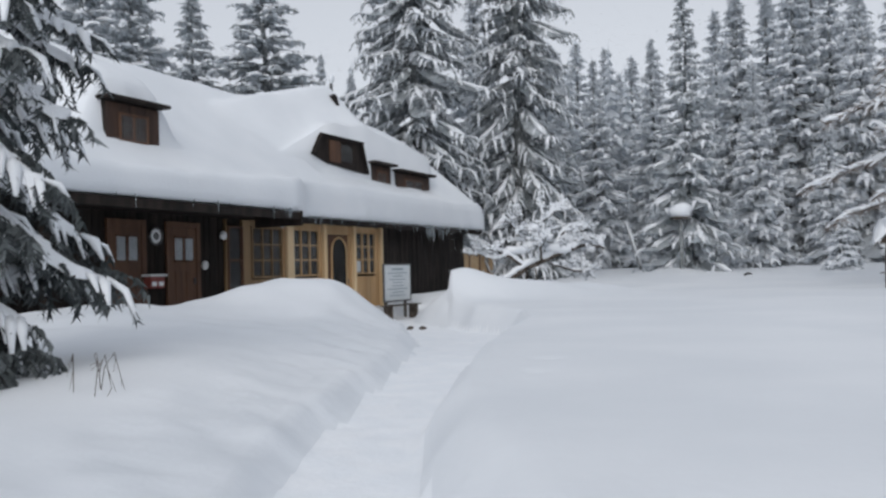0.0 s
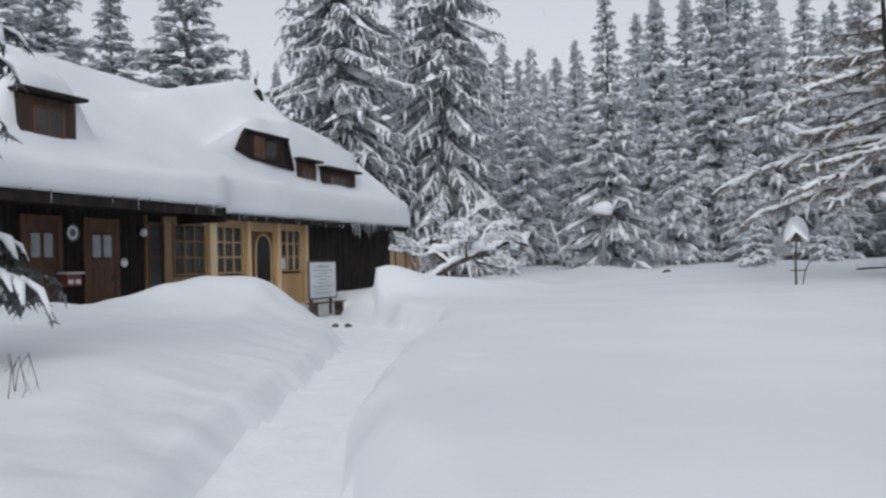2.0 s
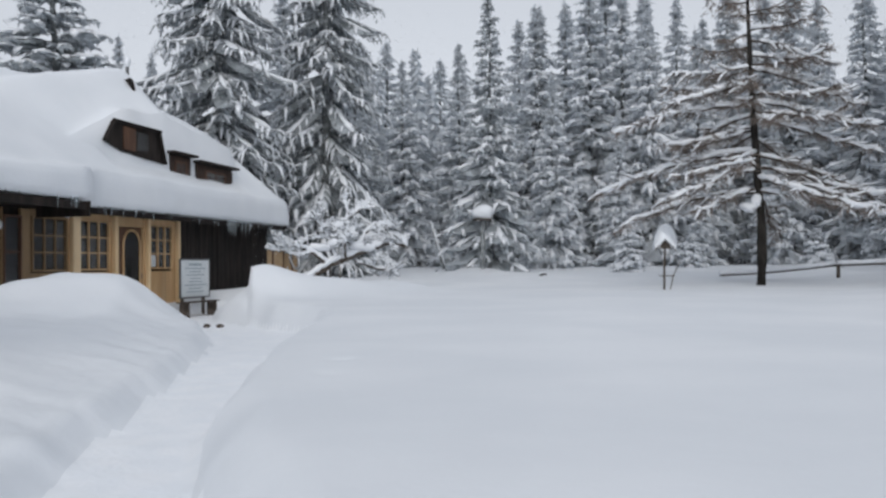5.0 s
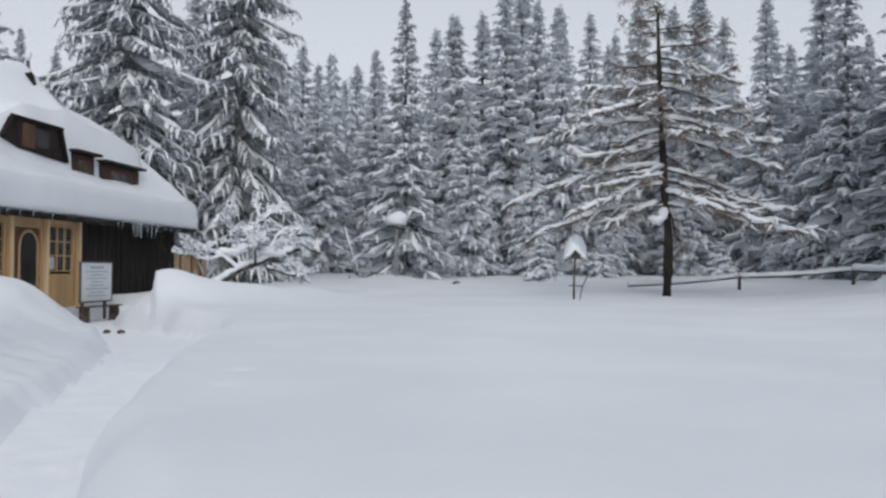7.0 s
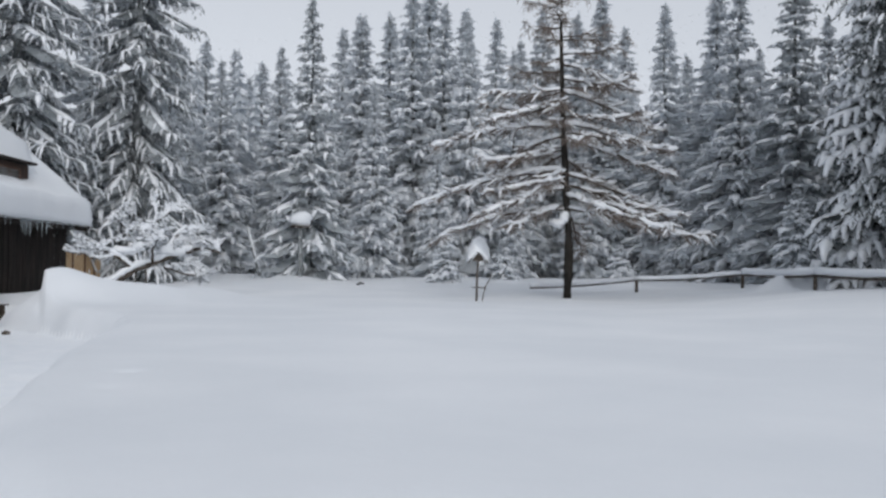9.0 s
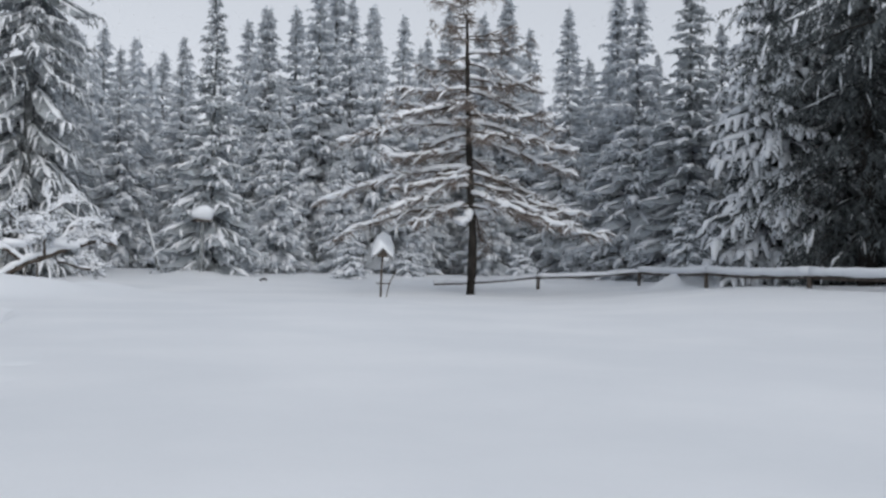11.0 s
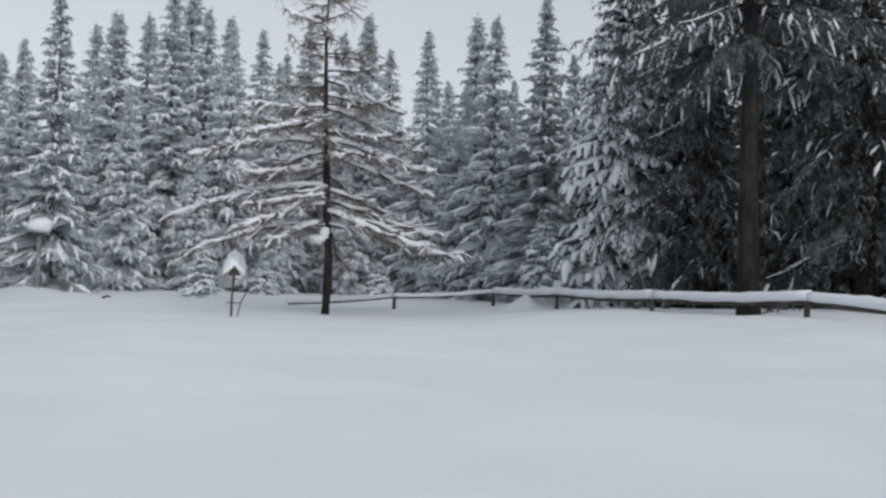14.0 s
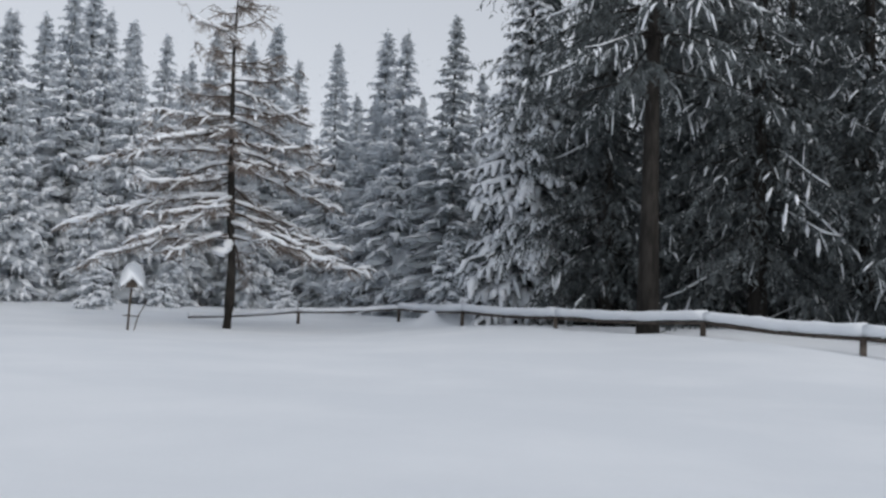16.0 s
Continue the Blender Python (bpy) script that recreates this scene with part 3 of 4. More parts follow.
def porch_end_snow():
    """A clump of snow and ice clinging to the corner of the porch roof."""
    s = Shape().blob((-2.35, -0.75, 3.32), (0.14, 0.18, 0.30), random.Random(2))
    ob = part("snow_clump", s, SNOW, smooth=True)
    ob.matrix_world = HUT
    tagged(ob, "hanging clump of snow at the roof corner", "snow")


porch_end_snow()


def sign_board():
    sg = thing("notice_board", "white information panel on two dark posts by the path", "sign")
    sg.matrix_world = HUT @ pose(4.12, -0.35, 0.0)
    face = box("panel", BOARD, sg, 0.0, 1.95, -0.03, 0.02, 0.66, 1.93, 0.012)
    for a, b, z0, z1 in ((-0.05, 2.0, 0.61, 0.66), (-0.05, 2.0, 1.93, 1.98), (-0.05, 0.0, 0.66, 1.93), (1.95, 2.0, 0.66, 1.93)):
        box("panel_frame", TIN, sg, a, b, -0.04, 0.03, z0, z1, 0.006)
    for u in (0.2, 1.65):
        box("post", GREYWOOD, sg, u, u + 0.1, 0.031, 0.12, 0.02, 1.95, 0.012)
    rng = random.Random(8)
    for k in range(9):
        w = rng.uniform(0.7, 1.5)
        h = 0.035 if k else 0.08
        z = 1.74 - 0.115 * k
        box("print_bar", PRINT, face, 0.97 - w / 2, 0.97 + w / 2, -0.034, -0.031, z, z + h, 0.0)


sign_board()


def wall_clutter():
    # round clock-like disc, lamp, letter box and shelf on the dark wall
    disc = part("wall_disc", Shape().tube([(0, 0, 0), (0, -0.05, 0)], [0.20, 0.20], 24), WHITE)
    disc.matrix_world = HUT @ pose(-5.86, WALL - 0.05, 2.76)
    tagged(disc, "round pale disc on the dark wall", "wall disc")
    part("rim", Shape().tube([(0.21 * math.cos(a), -0.05, 0.21 * math.sin(a)) for a in np.linspace(0, 2 * math.pi, 25)], [0.03] * 25, 6), TIN, disc)
    part("centre", Shape().tube([(0, -0.052, 0), (0, -0.06, 0)], [0.1, 0.1], 16), TIN, disc)
    shelf = thing("letter_box", "small red box with a snowy lid on the wall", "letter box")
    shelf.matrix_world = HUT @ pose(-6.33, WALL - 0.35, 1.42)
    box("body", RED, shelf, 0, 0.5, 0, 0.28, 0, 0.30, 0.02)
    box("lid", WHITE, shelf, -0.06, 0.56, -0.06, 0.28, 0.303, 0.36, 0.02)
    for u in (0.03, 0.27):
        box("label_plate", WHITE, shelf, u, u + 0.17, -0.012, -0.002, 0.06, 0.17, 0.004)
    box("bracket", TIN, shelf, 0.2, 0.26, 0.28, 0.36, 0.0, 0.2, 0.005)
    for u, z in ((-4.1, 2.0), (-3.3, 2.84)):
        lamp = thing("wall_lamp", "small round white wall lamp, unlit", "lamp")
        lamp.matrix_world = HUT @ pose(u, WALL - 0.05, z)
        part("globe", Shape().blob((0, -0.12, 0), (0.11, 0.1, 0.13), random.Random(1), 8, 12, 0.0), WHITE, lamp, smooth=True)
        box("bracket", TIN, lamp, -0.03, 0.03, -0.04, 0.04, -0.04, 0.04, 0.005)


wall_clutter()


def bench():
    b = thing("bench", "low weathered wooden bench beside the path", "bench")
    b.matrix_world = HUT @ pose(3.5, -0.9, 0.1)
    for k in range(3):
        box("slat", GREYWOOD, b, 0, 2.4, k * 0.13, k * 0.13 + 0.11, 0.38, 0.42, 0.008)
    for u in (0.2, 2.1):
        box("leg", GREYWOOD, b, u, u + 0.09, 0.02, 0.36, -0.15, 0.379, 0.01)


bench()


def aerial():
    a = thing("roof_aerial", "thin metal aerial on the ridge", "aerial")
    a.matrix_world = HUT @ pose(6.6, 4.6, 6.0)
    part("mast", Shape().tube([(0, 0, 0), (0, 0, 3.6)], [0.03, 0.025], 6), TIN, a)
    part("crossbar", Shape().tube([(-0.4, 0, 3.2), (1.9, 0, 3.0)], [0.02, 0.015], 5), TIN, a)
    part("crossbar", Shape().tube([(-0.2, 0, 2.3), (1.8, 0, 2.1)], [0.02, 0.015], 5), TIN, a)
    for k in range(4):
        part("element", Shape().tube([(0.5 + 0.35 * k, 0, 2.05), (0.5 + 0.35 * k, 0, 2.4)], [0.012, 0.012], 5), TIN, a)
    c = thing("chimney", "slim snow-capped chimney on the ridge", "chimney")
    c.matrix_world = HUT @ pose(6.1, 2.9, 7.5)
    part("stack", Shape().box(-0.05, 0.05, -0.05, 0.05, 0, 1.75, 0.01), TIN, c)
    part("snow_cap", Shape().blob((0, 0, 1.8), (0.13, 0.13, 0.22), random.Random(3)), SNOW, c, smooth=True)


aerial()

# ---------- conifers ----------
def at_curve(pts, s):
    k = s * (len(pts) - 1)
    i = min(int(k), len(pts) - 2)
    return pts[i].lerp(pts[i + 1], k - i)


UP = Vector((0, 0, 1))


def fringe(needles, pts, rng, count, blade, thin, spread=0.7):
    """Needled side shoots hanging from a twig."""
    for k in range(count):
        p = at_curve(pts, (k + rng.random()) / count)
        l = blade * rng.uniform(0.55, 1.35)
        out = Vector((rng.uniform(-spread, spread), rng.uniform(-spread, spread), -rng.uniform(0.3, 1.0))).normalized()
        across = out.cross(Vector((rng.uniform(-1, 1), rng.uniform(-1, 1), 0.3))).normalized() * (l * thin * rng.uniform(0.7, 1.3))
        needles.quad(p + across, p + out * l, p - across)


def tongue(snow, pts, r, rng, sides, flat):
    """A soft tongue of snow lying along a twig, fattest before its hanging end."""
    n = len(pts)
    run, radii = [], []
    for i, p in enumerate(pts):
        s = i / (n - 1)
        k = r * (0.45 + 0.95 * s - 0.15 * s * s) * rng.uniform(0.75, 1.25) if i < n - 1 else r * 0.35
        run.append(p + UP * (k * 0.55 * flat + 0.01))
        radii.append(k)
    snow.tube(run, radii, sides, flat, cap=True)


def quilt(snow, pts, width, thick, rng):
    """A broad pad of snow over a bough: domed, bent down at its ragged edges."""
    n, across, off = 9, (-1.0, -0.62, 0.0, 0.62, 1.0), rng.random() * 90
    k = len(snow.v)
    way = (pts[-1] - pts[0])
    side = Vector((-way.y, way.x, 0)).normalized()
    for layer in (0, 1):
        for i in range(n):
            t = i / (n - 1)
            p = at_curve(pts, t)
            full = (math.sin(math.pi * min(1.0, 0.12 + 0.82 * t)) ** 0.5) * width
            for u in across:
                rag = 1 + 0.45 * noise.noise((t * 7 + off, u * 2, 1.0)) + (0.35 if (i % 2) and abs(u) == 1 else 0)
                w = u * full * rag
                z = -0.75 * abs(w) * abs(u) + (thick * (1 - u * u) ** 0.5 * (0.8 + 0.5 * noise.noise((t * 4 + off, u, 5.0))) if layer == 0 else -0.10 * thick)
                snow.v.append(tuple(p + side * w + UP * z))
    m, top = len(across), n * len(across)
    for i in range(n - 1):
        for j in range(m - 1):
            a = k + i * m + j
            snow.f.append((a, a + 1, a + m + 1, a + m))
            snow.f.append((a + top, a + m + top, a + m + 1 + top, a + 1 + top))
        a = k + i * m
        snow.f.append((a, a + m, a + m + top, a + top))
        a += m - 1
        snow.f.append((a, a + top, a + m + top, a + m))
    for a in (k, k + (n - 1) * m):
        for j in range(m - 1):
            snow.f.append((a + j, a + j + 1, a + j + 1 + top, a + j + top))


def bough(needles, snow, limbs, origin, az, length, rise, sag, rng, twigs, hang, longest, blades, blade, thin, loaded, fat, most, sides, flat, bare, mat_width, pad, part_way):
    """One spruce bough: a drooping fan of hanging twigs under a broken quilt of snow."""
    d = Vector((math.cos(az), math.sin(az), 0))
    side = Vector((-d.y, d.x, 0))
    bend = rng.uniform(-0.22, 0.22)
    spine = []
    for i in range(6):
        s = i / 5
        spine.append(origin + d * (length * s) + side * (bend * length * s * s) + UP * (length * (rise * s - sag * s ** 1.7 + 0.35 * sag * s ** 5)))
    limbs.tube(spine[::2], [0.010 + 0.011 * length, 0.008 + 0.007 * length, 0.006], 3, cap=False)
    # the closed mat of needles under the quilt
    left, right = [], []
    for i, p in enumerate(spine[1:] if mat_width else ()):
        w = mat_width * length * (0.35, 0.9, 1.0, 0.75, 0.12)[i] * rng.uniform(0.75, 1.2)
        left.append(p + side * w - UP * (w * rng.uniform(0.3, 0.8)))
        right.append(p - side * w - UP * (w * rng.uniform(0.3, 0.8)))
    for i in range(4 if mat_width else 0):
        needles.quad(spine[i + 1], left[i], left[i + 1], spine[i + 2])
        needles.quad(spine[i + 1], spine[i + 2], right[i + 1], right[i])
    snowy = rng.random() < loaded
    for k in range(twigs):
        s = bare + (1 - bare) * (0.12 + 0.88 * (k + 0.6) / twigs)
        p = at_curve(spine, min(1.0, s))
        sgn = (1 if k % 2 else -1) if k < twigs - 1 else 0
        way = Matrix.Rotation(sgn * rng.uniform(0.45, 1.15), 3, "Z") @ d
        l = min(longest, 0.10 + length * (0.46 - 0.26 * s)) * rng.uniform(0.65, 1.25)
        drop = hang * rng.uniform(0.55, 1.3)
        pts = [p, p + way * (l * 0.5) - UP * (l * 0.28 * drop), p + way * (l * 0.82) - UP * (l * 0.85 * drop)]
        fringe(needles, pts, rng, blades, blade, thin)
        if rng.random() < (0.92 if snowy else (0.05 if part_way else 0.28)) * min(1.0, loaded * 1.25):
            lie = pts
            if part_way:
                a = rng.uniform(0.0, 0.6)
                b = min(1.0, a + rng.uniform(0.3, 0.6))
                lie = [at_curve(pts, a), at_curve(pts, a + 0.6 * (b - a)), at_curve(pts, b)]
            tongue(snow, lie, min(most, l * fat) * (rng.uniform(0.35, 1.35) if part_way else rng.uniform(0.7, 1.3)), rng, sides, flat)
    fringe(needles, spine[2:], rng, blades * 2, blade, thin)
    if snowy and pad:
        a, b = rng.uniform(0.1, 0.3), rng.uniform(0.85, 1.02)
        quilt(snow, [at_curve(spine, min(1.0, a + (b - a) * q / 5)) for q in range(6)], min(0.9, length) * pad * rng.uniform(0.8, 1.25), most * rng.uniform(1.1, 1.9), rng)
    elif snowy and (not part_way or rng.random() < 0.4):
        r = min(most * (1.0 if part_way else 1.5), length * fat * 0.55) * rng.uniform(0.75, 1.2)
        a, b = rng.uniform(0.2, 0.45), rng.uniform(0.82, 1.0)
        run = [at_curve(spine, a + (b - a) * q / 4) for q in range(5)]
        tongue(snow, run, r, rng, sides + 1, flat * 0.75)


def conifer(name, seed, height, radius, base, whorls, per, twigs, blades, blade, loaded, fat, most, sides=4, droop=0.6, hang=0.8, longest=0.8, needle_mat=None, trunk_r=None, label="", bare=0.0, power=0.85, wood=None, thin=0.24, dense_to=99.0, flat=0.7, mat_width=0.26, ragged=0.3, pad=0.0, part_way=False, group="spruces of the forest edge"):
    """A spruce of its own meshes, standing at the origin."""
    rng = random.Random(seed)
    tree = tagged(new(name), label, "tree", group)
    tr = trunk_r or height * 0.011
    lean = [(rng.uniform(-0.1, 0.1) * k / 3, rng.uniform(-0.1, 0.1) * k / 3, height * k / 5) for k in range(6)]
    lean[0] = (0, 0, -0.6)
    trunk = Shape().tube(lean, [tr * (1.25 if k == 0 else 1 - 0.17 * k) for k in range(6)], 9)
    needles, snow, limbs = Shape(), Shape(), Shape()
    for w in range(whorls):
        f = 1 - (1 - min(0.995, (w + rng.random() * 0.6) / whorls)) ** 1.2
        z = base + (height - base) * f
        turn = rng.random() * 6.28
        tier = rng.uniform(1 - 0.6 * ragged, 1 + 0.4 * ragged)
        detail = 1.0 if z < dense_to else 0.45
        for b in range(per):
            length = (radius * (1 - f) ** power + 0.1) * tier * rng.uniform(1 - ragged, 1 + 0.5 * ragged)
            if f < 0.12:
                length *= rng.uniform(0.6, 0.8) + 1.6 * f
            az = turn + 6.283 * b / per + rng.uniform(-0.35, 0.35)
            small = 0.35 + 0.65 * (1 - f) ** 0.6
            bough(needles, snow, limbs, Vector((0, 0, z + rng.uniform(-0.22, 0.22))), az, length, 0.40 * f ** 1.6 + rng.uniform(-0.12, 0.12), droop * (1.05 - 0.45 * f) * rng.uniform(0.7, 1.25), rng,
                  max(3, round(twigs * (0.4 + 0.6 * (1 - f)) * detail)), hang * (1 - 0.45 * f), longest * small, blades, blade * small, thin, loaded, fat, most * small, sides, flat, bare, mat_width, pad, part_way)
    # the leader
    top = Vector((lean[5][0], lean[5][1], height))
    fringe(needles, [top - UP * 1.2, top - UP * 0.5, top + UP * 0.35], rng, blades * 6, blade * 0.5, thin, 1.0)
    fringe(needles, [top - UP * height * 0.16, top - UP * height * 0.08, top - UP * 0.4], rng, blades * 26, blade * 1.1, thin, 1.6)
    part("trunk", trunk, wood or BARK, tree, smooth=True)
    tagged(part("branchwork", limbs, wood or BARK, tree), kind="stuff")
    tagged(part("crown", needles, needle_mat or NEEDLES, tree), kind="stuff")
    tagged(part("snow_load", snow, BOUGH_SNOW, tree, smooth=True), kind="stuff")
    return tree


# far spruces wear the needle and bark colours paled for haze
FAR = [
    conifer("spruce", 11, 18, 3.4, 0.4, 33, 7, 6, 4, 0.42, 0.74, 0.28, 0.19, 3, 0.62, 0.9, 0.9, HAZE_FROSTED, wood=HAZE_RIMED_BARK, label="tall snow-laden spruce at the forest edge", power=0.95),
    conifer("spruce", 12, 18, 3.0, 0.3, 34, 7, 5, 4, 0.42, 0.66, 0.28, 0.18, 3, 0.75, 1.0, 0.8, HAZE_FROSTED, wood=HAZE_RIMED_BARK, label="slim frosted, haze-pale spruce with drooping snowy boughs", power=0.95),
    conifer("spruce", 13, 18, 3.6, 0.2, 31, 7, 7, 4, 0.42, 0.88, 0.30, 0.22, 3, 0.60, 0.9, 0.95, HAZE_FROSTED, wood=HAZE_RIMED_BARK, label="broad spruce heavily loaded with snow", power=1.0),
    conifer("spruce", 14, 18, 2.9, 0.4, 34, 7, 5, 4, 0.42, 0.52, 0.24, 0.15, 3, 0.52, 0.8, 0.8, HAZE_FROSTED, wood=HAZE_RIMED_BARK, label="narrow pointed spruce dusted with snow", power=0.95),
]

# x, y, height of the tip over the hut's path, pattern, girth
TREES = [
    (-15.0, 32.7, 14.1, 2, 1.0), (-15.5, 38.6, 17.9, 0, 1.3), (-14.4, 41.6, 18.2, 2, 1.25), (-13.4, 48.2, 17.4, 0, 1.3), (-8.5, 43.2, 18.2, 2, 1.45),
    (-7.9, 59.5, 16.5, 1, 0.9), (-6.3, 63.7, 16.2, 3, 1.0), (2.4, 58.0, 20.3, 0, 1.0), (9.7, 71.3, 19.1, 1, 1.1), (11.8, 75.1, 20.8, 3, 1.3),
    (10.6, 60.0, 15.8, 2, 1.0), (13.8, 72.7, 19.7, 1, 1.0), (16.1, 78.4, 18.9, 0, 1.0), (16.8, 76.2, 19.8, 3, 1.2), (15.1, 62.2, 17.7, 1, 1.0),
    (13.5, 48.2, 17.2, 0, 0.85), (20.5, 64.8, 19.5, 1, 1.1), (20.0, 58.7, 19.7, 0, 1.0), (18.2, 50.9, 13.3, 2, 0.85), (23.2, 61.8, 20.1, 3, 1.2),
    (22.6, 55.9, 20.4, 1, 1.1), (25.3, 59.1, 21.9, 3, 1.2), (24.6, 55.1, 19.4, 0, 0.9), (28.5, 59.9, 20.7, 3, 1.2), (31.5, 60.6, 20.6, 1, 1.0),
    (30.3, 54.5, 17.4, 2, 0.9), (33.6, 57.2, 20.9, 1, 1.0), (34.6, 54.2, 19.7, 0, 1.0), (33.9, 49.9, 19.8, 3, 1.2), (37.5, 52.3, 18.6, 1, 1.0),
    (36.0, 45.9, 18.3, 1, 1.0), (42.2, 51.2, 17.7, 0, 1.0), (44.8, 54.2, 17.9, 3, 1.0), (43.2, 50.3, 17.9, 1, 1.0), (37.2, 42.3, 18.7, 3, 1.2),
    (36.0, 39.3, 17.8, 0, 1.0), (41.7, 43.6, 16.4, 1, 1.0), (36.1, 35.1, 17.9, 1, 1.1), (44.5, 40.7, 18.2, 0, 1.0), (19.9, 59.1, 19.8, 3, 1.0),
    (25.3, 52.7, 17.9, 2, 0.8), (28.0, 51.3, 16.5, 0, 0.9), (22.0, 50.0, 11.0, 2, 0.8), (31.0, 47.5, 10.5, 2, 0.85), (26.5, 48.5, 8.5, 2, 0.8),
    (34.5, 42.5, 8.0, 2, 0.9), (6.6, 54.0, 14.0, 2, 0.9), (8.0, 62.0, 17.5, 0, 1.0), (-3.4, 55.0, 16.0, 0, 1.0), (-19.0, 46.0, 17.0, 0, 1.0),
]
for k, (x, y, top, kind_of, girth) in enumerate(TREES):
    g = ground(x, y)
    h = top - g + (0.8 if 20 < x < 38 and top > 17 else 0.0)
    t = copy_thing(FAR[kind_of], pose(0, 0, 0))
    t.matrix_world = Matrix.LocRotScale((x, y, g - 0.05), Euler((0, 0, k * 2.4)), (1.2 * girth * h / 18, 1.2 * girth * h / 18, h / 18))
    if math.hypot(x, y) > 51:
        # farther crowns take the paler needles: snowfall haze painted as colour
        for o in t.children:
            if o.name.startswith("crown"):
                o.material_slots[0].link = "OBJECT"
                o.material_slots[0].material = HAZE_RIMED
for t in FAR:
    for o in (*t.children_recursive, t):
        bpy.data.objects.remove(o)


def place(tree, x, y, rz=0.0, sink=0.05):
    tree.matrix_world = pose(x, y, ground(x, y) - sink, 0, 0, rz)
    return tree


# the two big spruces behind the end of the hut
place(conifer("spruce", 21, 26.0, 4.0, 1.0, 36, 8, 18, 7, 0.30, 0.80, 0.22, 0.135, 3, 0.85, 1.3, 0.85, HALF_FROSTED, wood=HAZE_RIMED_BARK, label="big spruce behind the hut, boughs thick with snow", power=0.6, dense_to=16, thin=0.2, ragged=0.4, mat_width=0.17), -1.2, 44.0)
place(conifer("spruce", 22, 26.0, 3.7, 0.8, 36, 8, 18, 7, 0.30, 0.68, 0.22, 0.125, 3, 0.95, 1.45, 0.8, HALF_FROSTED, wood=HAZE_RIMED_BARK, label="big dark spruce with hanging snowy boughs behind the hut", power=0.6, dense_to=16, thin=0.2, ragged=0.35, mat_width=0.17), 4.2, 46.8)
# the dense spruce by the fence, and the tall ones of the dark wood behind it
place(conifer("spruce", 31, 18.0, 3.3, 0.3, 34, 8, 14, 10, 0.24, 0.85, 0.36, 0.20, 5, 0.72, 1.1, 0.75, NEEDLES, label="dense spruce beside the fence, drooping boughs under snow", thin=0.2, dense_to=13, mat_width=0.12), 29.93, 24.33)
place(conifer("spruce", 32, 24.0, 5.6, 8.2, 24, 8, 26, 13, 0.19, 0.46, 0.19, 0.07, 4, 0.55, 1.6, 0.8, trunk_r=0.31, label="tall old spruce with a bare lower trunk", bare=0.1, power=0.6, thin=0.17, dense_to=15, mat_width=0.0, part_way=True), 24.35, 14.9)
WOOD = ((33, 4.6, 2.2, 28.6, 13.4, 0.42), (34, 4.6, 1.8, 32.2, 11.2, 0.40), (35, 4.0, 1.6, 29.0, 19.6, 0.34), (36, 4.4, 1.6, 36.0, 15.5, 0.34), (37, 4.4, 2.0, 28.4, 6.8, 0.40))
for seed, r, low, x, y, load in WOOD:
    place(conifer("spruce", seed, 22.0, r, low, 30, 7, 22, 12, 0.21, load * 0.95, 0.19, 0.07, 4, 0.8, 1.6, 0.85, trunk_r=0.28, label="dark spruce of the wood behind the fence", bare=0.06, power=0.55, thin=0.18, dense_to=13, mat_width=0.0, part_way=True), x, y)
# the near spruce at the edge of the path's field
place(conifer("spruce", 41, 12.0, 1.6, 0.2, 40, 8, 26, 30, 0.13, 0.60, 0.24, 0.06, 6, 1.1, 1.5, 0.32, trunk_r=0.17, label="near spruce with boughs bent under snow", thin=0.16, dense_to=5.0, power=0.2, mat_width=0.0, ragged=0.25, pad=0.125), -4.9, 8.15)

# small snowed-up spruces
for k, (x, y, h) in enumerate(((28.78, 27.86, 3.9), (19.9, 44.0, 2.3), (24.7, 46.1, 1.8), (29.5, 41.5, 2.0))):
    place(conifer("young_spruce", 50 + k, h, 0.9 + 0.1 * h, 0.1, 10, 6, 6, 4, 0.18, 0.95, 0.3, 0.14, 5, 0.5, 0.7, 0.5, HAZE_FROSTED, label="young spruce almost buried in snow"), x, y)


